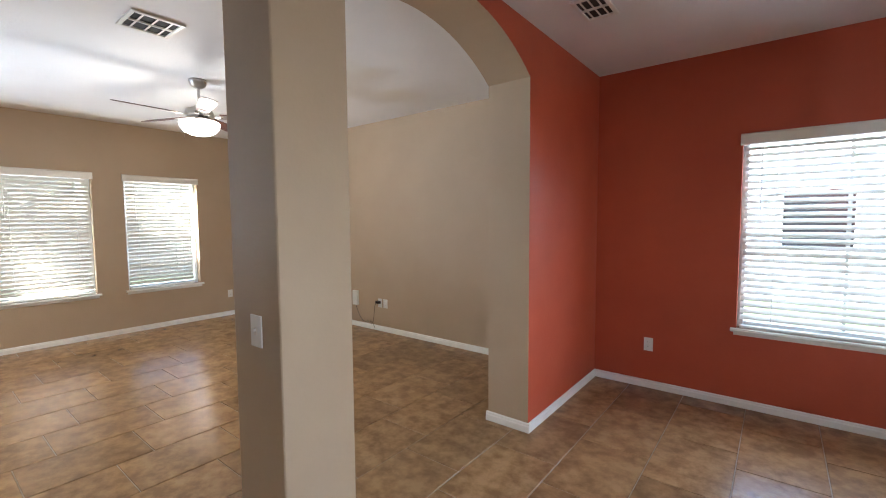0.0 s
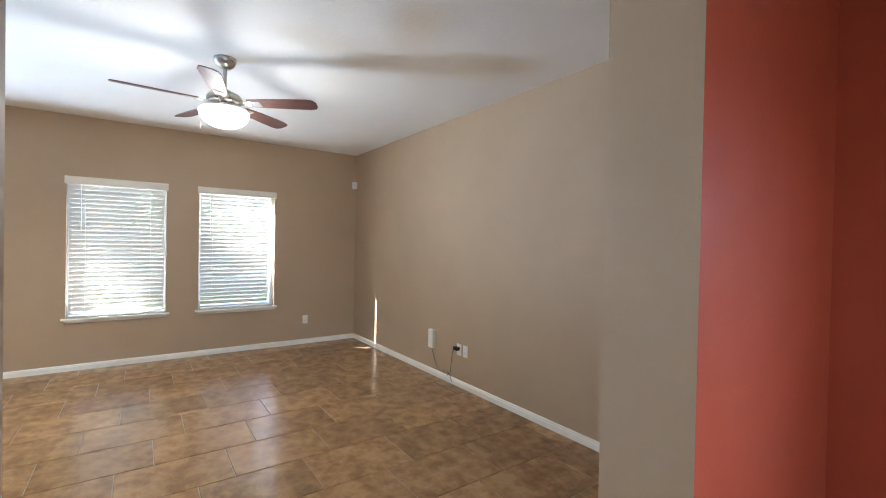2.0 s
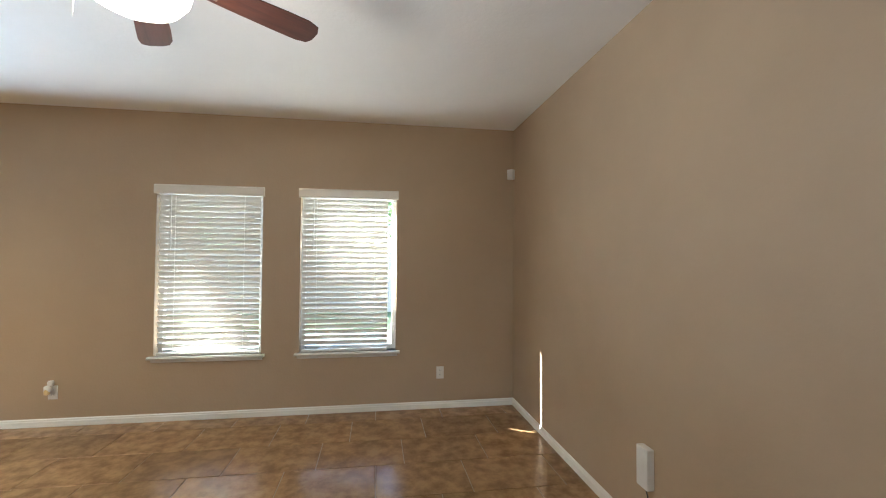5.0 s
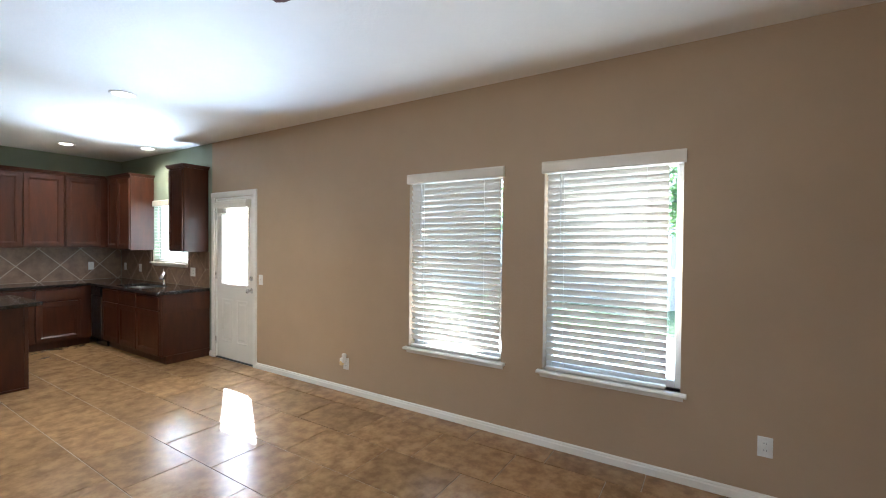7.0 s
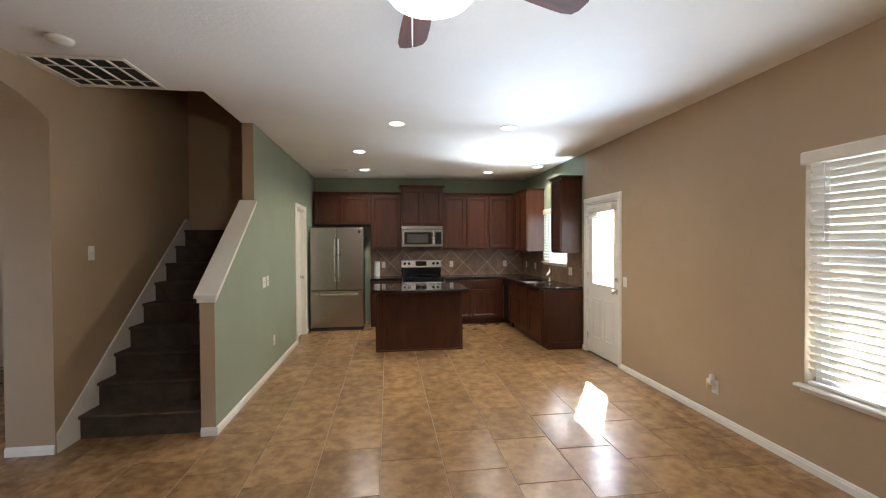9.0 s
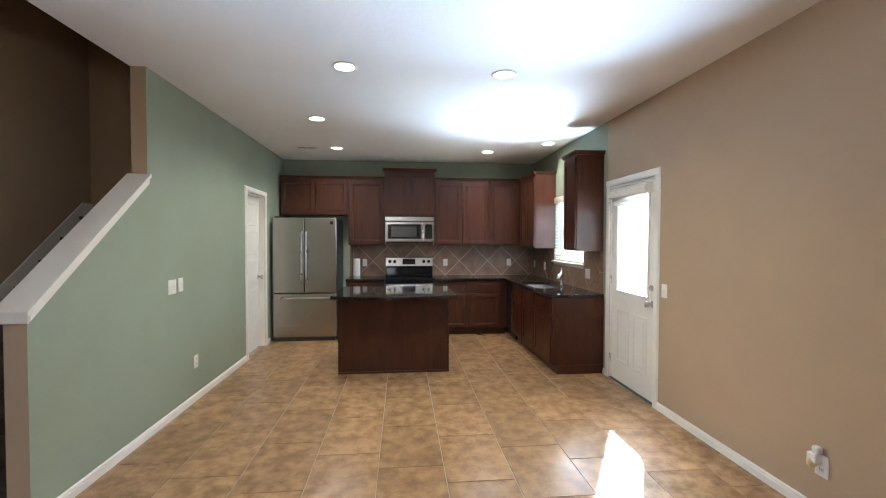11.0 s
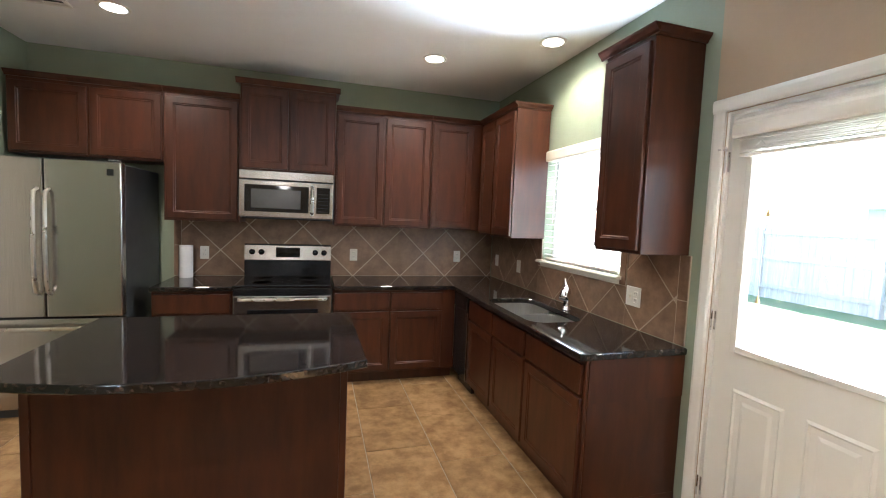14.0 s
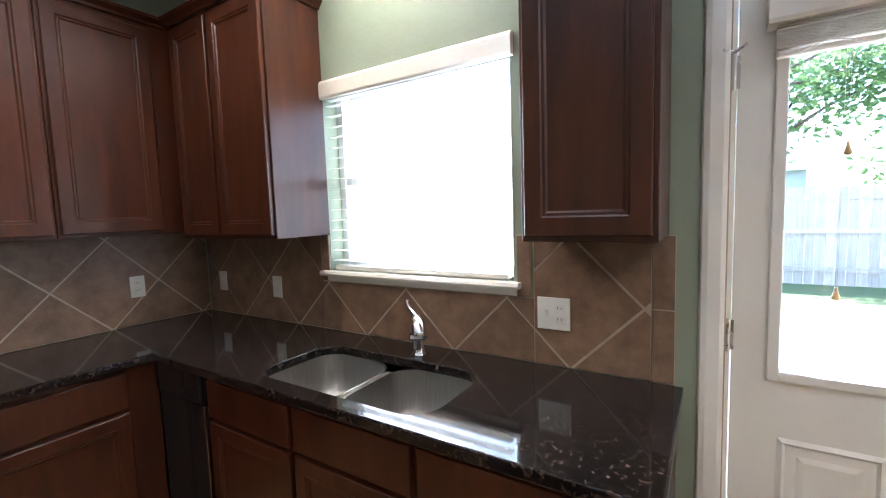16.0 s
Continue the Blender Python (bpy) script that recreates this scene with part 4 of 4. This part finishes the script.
# ---- ceiling fan ----
fan = thing("ceiling_fan", pose(-3.865, 2.085, H), "five-blade walnut ceiling fan with a lit frosted bowl", "ceiling fan")
part("canopy", lathe([(0.0, 0.0), (0.075, -0.001), (0.074, -0.02), (0.062, -0.05), (0.035, -0.072), (0.016, -0.078), (0.0, -0.078)]), NICKEL, fan, "brushed nickel canopy", True)
part("downrod", add_cyl(bmesh.new(), (0, 0, -0.07), (0, 0, -0.19), 0.0125, n=16), NICKEL, fan)
part("motor", lathe([(0.0, -0.17), (0.03, -0.175), (0.05, -0.19), (0.10, -0.21), (0.118, -0.235), (0.118, -0.262), (0.10, -0.285), (0.0, -0.29)]), NICKEL, fan, "brushed nickel motor housing", True)
part("light_collar", lathe([(0.0, -0.288), (0.115, -0.292), (0.135, -0.305), (0.14, -0.32), (0.0, -0.322)]), NICKEL, fan, "", True)
bowl_ob = part("glass_bowl", lathe([(0.0, -0.323), (0.158, -0.324), (0.166, -0.335), (0.158, -0.372), (0.128, -0.41), (0.08, -0.434), (0.0, -0.444)], 36), BOWL, fan, "glowing frosted glass bowl", True)
blade = bmesh.new()
shape = [(0.17, -0.045), (0.30, -0.056), (0.50, -0.066), (0.60, -0.066), (0.645, -0.052), (0.66, -0.02), (0.66, 0.03), (0.645, 0.058), (0.60, 0.068), (0.50, 0.066), (0.30, 0.056), (0.17, 0.045)]
blade = prism(shape, "z", -0.003, 0.003)
first = part("blade", blade, BLADE, fan, "dark walnut blade")
iron = bmesh.new()
add_box(iron, 0.08, 0.20, -0.016, 0.016, -0.012, -0.004, 0.003)
add_box(iron, 0.17, 0.26, -0.035, 0.035, -0.008, -0.003, 0.002)
iron0 = part("blade_iron", iron, NICKEL, fan)
for i in range(5):
    for src in (first, iron0):
        ob = src if i == 0 else new(src.name.split(".")[0], src.data)
        ob.parent = fan
        ob.matrix_basis = pose(0, 0, -0.265, 0, 0, 56 + 72 * i) @ pose(0, 0, 0, -12, 0, 0)
        if i and src is first:
            tagged(ob, "dark walnut blade")
part("pull_chain", tube([(0.05, -0.1, -0.31), (0.05, -0.15, -0.33), (0.05, -0.155, -0.5)], 0.0014, 5), NICKEL, fan)
for ob in fan.children:
    if not ob.name.startswith("canopy"):
        ob.location.z -= 0.05
part("rod_cover", add_cyl(bmesh.new(), (0, 0, -0.07), (0, 0, -0.125), 0.0135, n=16), NICKEL, fan)
lamp = bpy.data.lights.new("fan_lamp", "POINT")
lamp.energy, lamp.color, lamp.shadow_soft_size = FAN_LIGHT, (1.0, 0.88, 0.72), 0.12
new("fan_lamp", lamp).location = (-3.865, 2.085, H - 0.62)

# ---- recessed lights, vents, smoke alarm ----
for x, y in ((-3.826, -1.01), (-3.356, -2.42), (-3.343, -3.883), (-5.484, -3.935), (-6.17, -3.308), (-5.024, -1.042)):
    can = thing("recessed_light", pose(x, y, H), "lit round recessed ceiling light with white trim", "ceiling light", "kitchen recessed lights")
    part("trim_ring", lathe([(0.07, -0.001), (0.095, -0.001), (0.096, -0.005), (0.09, -0.009), (0.072, -0.006)], 32), TRIM, can, "", True)
    part("lens", lathe([(0.0, -0.001), (0.072, -0.001), (0.07, -0.007), (0.0, -0.009)], 32), CAN_GLOW, can, "glowing lens")
    spot = bpy.data.lights.new("can_lamp", "SPOT")
    spot.energy, spot.color, spot.spot_size, spot.spot_blend, spot.shadow_soft_size = CAN_LIGHT, (1.0, 0.84, 0.62), radians(150), 0.7, 0.06
    new("can_lamp", spot).matrix_world = pose(x, y, H - 0.02)


def vent(x, y, w, d, n, cross, label, rz=0):
    v = thing("ceiling_vent", pose(x, y, H, 0, 0, rz), label, "vent")
    # dark sheet painted for the unlit duct; the ceiling has no hole here
    part("backing", box(-w / 2 + 0.02, w / 2 - 0.02, -d / 2 + 0.02, d / 2 - 0.02, -0.004, -0.001), VENT_SHADE, v)
    bm = bmesh.new()
    for a in ((-w / 2, w / 2, -d / 2, -d / 2 + 0.025), (-w / 2, w / 2, d / 2 - 0.025, d / 2), (-w / 2, -w / 2 + 0.025, -d / 2 + 0.025, d / 2 - 0.025), (w / 2 - 0.025, w / 2, -d / 2 + 0.025, d / 2 - 0.025)):
        add_box(bm, *a, -0.014, -0.001, 0.003)
    part("frame", bm, TRIM, v)
    first = None
    for i in range(n):
        y0 = -d / 2 + 0.03 + (d - 0.06) * (i + 0.5) / n
        if first is None:
            first = ob = part("slat", box(-w / 2 + 0.025, w / 2 - 0.025, -0.006, 0.006, -0.0008, 0.0008), TRIM, v)
        else:
            ob = new("slat", first.data)
            ob.parent = v
        ob.matrix_basis = pose(0, y0, -0.011, 8)
    for c in range(1, cross):
        xx = -w / 2 + w * c / cross
        part("divider", box(xx - 0.006, xx + 0.006, -d / 2 + 0.02, d / 2 - 0.02, -0.014, -0.002), TRIM, v)


vent(-1.70, 0.08, 0.62, 0.55, 2, 5, "large white return air grille in the ceiling")
vent(-2.92, 1.42, 0.30, 0.30, 3, 2, "square white ceiling air vent", 0)
vent(-2.94, -3.88, 0.30, 0.20, 3, 2, "small white ceiling air vent in the kitchen", 0)
vent(-0.62, 3.0, 0.30, 0.20, 3, 2, "white ceiling air vent in the red room", 90)
smoke = thing("smoke_alarm", pose(-1.80, 0.605, H), "round white smoke alarm on the ceiling", "smoke alarm")
part("case", lathe([(0.0, -0.001), (0.07, -0.001), (0.07, -0.012), (0.058, -0.032), (0.0, -0.038)]), PLATE, smoke, "", True)


# ---- outside ----
tagged(link("ground", slab((-90, 90), (-90, 90), [], -0.30, -0.13, "z"), GRASS), "sunlit green lawn behind the house", "lawn", kind="structure")
tagged(link("patio", box(-11.4, XW - 0.15, -6.0, 4.0, -0.13, -0.06, 0.01), CONCRETE), "pale sunlit concrete patio behind the house", "patio", kind="structure")
fence = thing("fence", pose(-15.2, 0, -0.13), "weathered cedar privacy fence round the back yard", "fence")
picket = None
rng = random.Random(4)
for i in range(150):
    y = -11 + i * 0.146
    if picket is None:
        picket = ob = part("picket", prism([(-0.069, 0), (-0.069, 1.76), (-0.045, 1.80), (0.045, 1.80), (0.069, 1.76), (0.069, 0)], "x", 0, 0.018), FENCE, fence)
    else:
        ob = new("picket", picket.data)
        ob.parent = fence
    ob.matrix_basis = pose(rng.uniform(0, 0.008), y, rng.uniform(-0.01, 0.01), 0, 0, rng.uniform(-0.6, 0.6))
for z in (0.25, 0.95, 1.55):
    part("rail", box(0.03, 0.07, -11, 11, z, z + 0.09), FENCE, fence)
for i in range(10):
    part("post", box(0.03, 0.12, -10.9 + i * 2.4, -10.81 + i * 2.4, 0, 1.78), FENCE, fence)


def tree(x, y, height, spread, seed, leaves, low, lean=(0, 0)):
    t = thing("tree", pose(x, y, -0.13), "leafy green tree, beyond the fence or added for shade", "tree")
    rng = random.Random(seed)
    part("trunk", tube([(0, 0, 0), (0.05 + lean[0] * 0.15, 0.03 + lean[1] * 0.15, height * 0.2), (lean[0] * 0.55, 0.1 + lean[1] * 0.55, height * 0.45), (0.1 + lean[0], lean[1], height * 0.8)], [0.17, 0.13, 0.1, 0.03], 9), BARK, t, "", True)
    tips = []
    for i in range(11):
        a, e = rng.uniform(0, 6.28), rng.uniform(0.1, 0.9)
        f = rng.uniform(0.3, 0.65)
        s = Vector((0.03 + lean[0] * (f * 1.5 - 0.1), 0.05 + lean[1] * (f * 1.5 - 0.1), height * f))
        d = Vector((math.cos(a) * math.cos(e), math.sin(a) * math.cos(e), math.sin(e))) * spread * rng.uniform(0.6, 1.0)
        part("limb", tube([s, s + d * 0.5 + Vector((0, 0, 0.1)), s + d], [0.05, 0.03, 0.01], 6), BARK, t, "", True)
        tips += [s + d * f for f in (0.5, 0.75, 1.0)]
    tips.append(Vector((0.1 + lean[0], lean[1], height * 0.85)))
    verts, faces = [], []
    for i in range(leaves):
        c = rng.choice(tips) + Vector((rng.gauss(0, 0.36), rng.gauss(0, 0.36), rng.gauss(0, 0.30))) * spread * 0.45
        c.z = max(c.z, low)
        q = Euler((rng.uniform(-1.2, 1.2), rng.uniform(-1.2, 1.2), rng.uniform(0, 6.28)))
        k = len(verts)
        s = rng.uniform(0.06, 0.12)
        for p in ((0, -s, 0), (0.5 * s, 0, 0.12 * s), (0, s, 0), (-0.5 * s, 0, 0.12 * s)):
            p = Vector(p)
            p.rotate(q)
            verts.append(c + p)
        faces.append((k, k + 1, k + 2, k + 3))
    me = bpy.data.meshes.new("crown")
    me.from_pydata(verts, [], faces)
    me.materials.append(LEAF)
    ob = new("crown", me)
    ob.parent = t
    tagged(ob, "crown of small green leaves", kind="stuff")


tree(-16.8, -1.2, 6.5, 2.6, 3, 5000, 1.4)
tree(-17.5, 2.8, 6.0, 2.4, 5, 3500, 1.2)
# tree added by the patio, crown leaning to shade the two living room windows
tree(-8.7, 1.1, 6.2, 1.25, 8, 5600, 3.3, (0.4, -2.6))


def house(name, m, w, d, h, ridge, label):
    """A neighbour's house: local front at y = 0 facing -y."""
    hs = thing(name, m, label, "house")
    part("wall", box(-w / 2, w / 2, 0, d, 0, h), SIDING, hs)
    for i in range(int(h / 0.2)):
        part("siding_board", prism([(-0.018, i * 0.2), (-0.004, i * 0.2 + 0.198), (-0.001, i * 0.2 + 0.198), (-0.001, i * 0.2)], "x", -w / 2, w / 2), SIDING, hs)
    part("roof", prism([(-0.5, h - 0.1), (d / 2, ridge), (d + 0.5, h - 0.1), (d + 0.5, h + 0.02), (d / 2, ridge + 0.15), (-0.5, h + 0.02)], "x", -w / 2 - 0.4, w / 2 + 0.4), ROOF, hs)
    part("fascia", box(-w / 2 - 0.4, w / 2 + 0.4, -0.53, -0.50, h - 0.18, h + 0.04), TRIM, hs)
    for x in (-w * 0.28, w * 0.02, w * 0.3):
        win = part("window", slab((x - 0.55, x + 0.55), (0.95, 2.15), [(x - 0.49, x + 0.49, 1.01, 2.09)], -0.06, -0.02, "y"), TRIM, hs)
        part("pane", box(x - 0.49, x + 0.49, -0.035, -0.03, 1.01, 2.09), BLACKGLASS, win)
    return hs


house("house", pose(-27, -6, -0.13, 0, 0, 90), 14, 9, 2.9, 5.2, "pale sided single-storey house with a grey shingle roof")
house("house", pose(0.6, 10.5, -0.13), 12, 8, 2.9, 5.0, "pale sided neighbouring house with white framed windows")


# ---- backsplash tiles ----
def clip(poly, x0, x1, y0, y1):
    for axis, lim, sign in ((0, x0, 1), (0, x1, -1), (1, y0, 1), (1, y1, -1)):
        out = []
        for i, p in enumerate(poly):
            q = poly[(i + 1) % len(poly)]
            a, b = (p[axis] - lim) * sign, (q[axis] - lim) * sign
            if a >= 0:
                out.append(p)
            if (a >= 0) != (b >= 0):
                f = a / (a - b)
                out.append((p[0] + (q[0] - p[0]) * f, p[1] + (q[1] - p[1]) * f))
        poly = out
        if len(poly) < 3:
            return []
    return poly


def splash(m, areas, z0, phase, label, borders=()):
    """Diagonal square tiles on a pale grout bed over rectangles (x0, x1, z0, z1)."""
    s = thing("backsplash", m, label, "backsplash", kind="structure")
    diag, gap = 0.475, 0.0045
    for a in areas:
        part("grout_bed", box(a[0], a[1], -0.008, -0.001, a[2], a[3]), SPLASH_GROUT, s)
    for x0, x1, za, zb in areas:
        cols = range(int(math.floor((x0 - phase) / (diag / 2))) - 1, int((x1 - phase) / (diag / 2)) + 2)
        for i in cols:
            for j in range(-3, 4):
                if (i + j) % 2:
                    continue
                cx, cz, h = phase + i * diag / 2, z0 + j * diag / 2, diag / 2 - gap * 1.4
                poly = clip([(cx - h, cz), (cx, cz - h), (cx + h, cz), (cx, cz + h)], x0 + gap / 2, x1 - gap / 2, za + gap / 2, zb - gap / 2)
                if len(poly) > 2:
                    area = abs(sum(poly[k][0] * poly[(k + 1) % len(poly)][1] - poly[(k + 1) % len(poly)][0] * poly[k][1] for k in range(len(poly)))) / 2
                    if area > 2e-4:
                        part("tile", prism(poly, "y", -0.0115, -0.002), SPLASH, s)
    for x0, x1, za, zb in borders:
        part("grout_bed", box(x0, x1, -0.008, -0.001, za, zb), SPLASH_GROUT, s)
        n = max(1, round((zb - za) / 0.25))
        for k in range(n):
            part("border_tile", box(x0 + 0.002, x1 - 0.002, -0.0115, -0.002, za + (zb - za) * k / n + 0.0025, za + (zb - za) * (k + 1) / n - 0.0025), SPLASH, s)
    return s


# local x runs towards -x on the south wall and towards +y on the west wall
splash(pose(-3.40, YK, 0, 0, 0, 180), [(0.06, 3.035, CT, 1.42)], 1.110, 0.1375, "brown stone tiles laid diagonally behind the counter", [(0.0, 0.058, CT, 1.42)])
L0 = YK + 0.012
splash(pose(XW, L0, 0, 0, 0, 90), [(0.0, 1.02, CT, 1.365), (1.02, 2.12, CT, 1.115), (2.12, 2.507, CT, 1.365)], 1.108, 0.350,
       "brown stone tiles laid diagonally under the kitchen window", [(2.509, 2.573, CT, 1.345), (1.022, 1.075, 1.117, 1.345), (2.055, 2.11, 1.117, 1.345)])

# ---- floor tiles ----
TX, TY = 0.424, 0.605
shared = {}
for k in range(-3, 22):
    x0 = -5.787 + TX * k
    x1 = x0 + TX
    if x1 < XW or x0 > XE:
        continue
    off = 2.49 - TY * k / 3
    off -= TY * math.floor(off / TY)
    for j in range(-10, 9):
        y0 = off + TY * j
        a0, a1, b0, b1 = max(x0, XW), min(x1, XE), max(y0, YK), min(y0 + TY, YR)
        if a1 - a0 < 0.02 or b1 - b0 < 0.02:
            continue
        if a0 > XG + 0.1 and b1 < -2.2:
            continue
        w, d = round(a1 - a0 - 0.006, 4), round(b1 - b0 - 0.006, 4)
        if (w, d) not in shared:
            shared[w, d] = box(-w / 2, w / 2, -d / 2, d / 2, -0.012, 0.0, 0.0015)
            ob = part("tile", shared[w, d], TILE, floor)
            shared[w, d] = ob.data
        else:
            ob = new("tile", shared[w, d])
            ob.parent = floor
        ob.location = ((a0 + a1) / 2, (b0 + b1) / 2, 0.0)
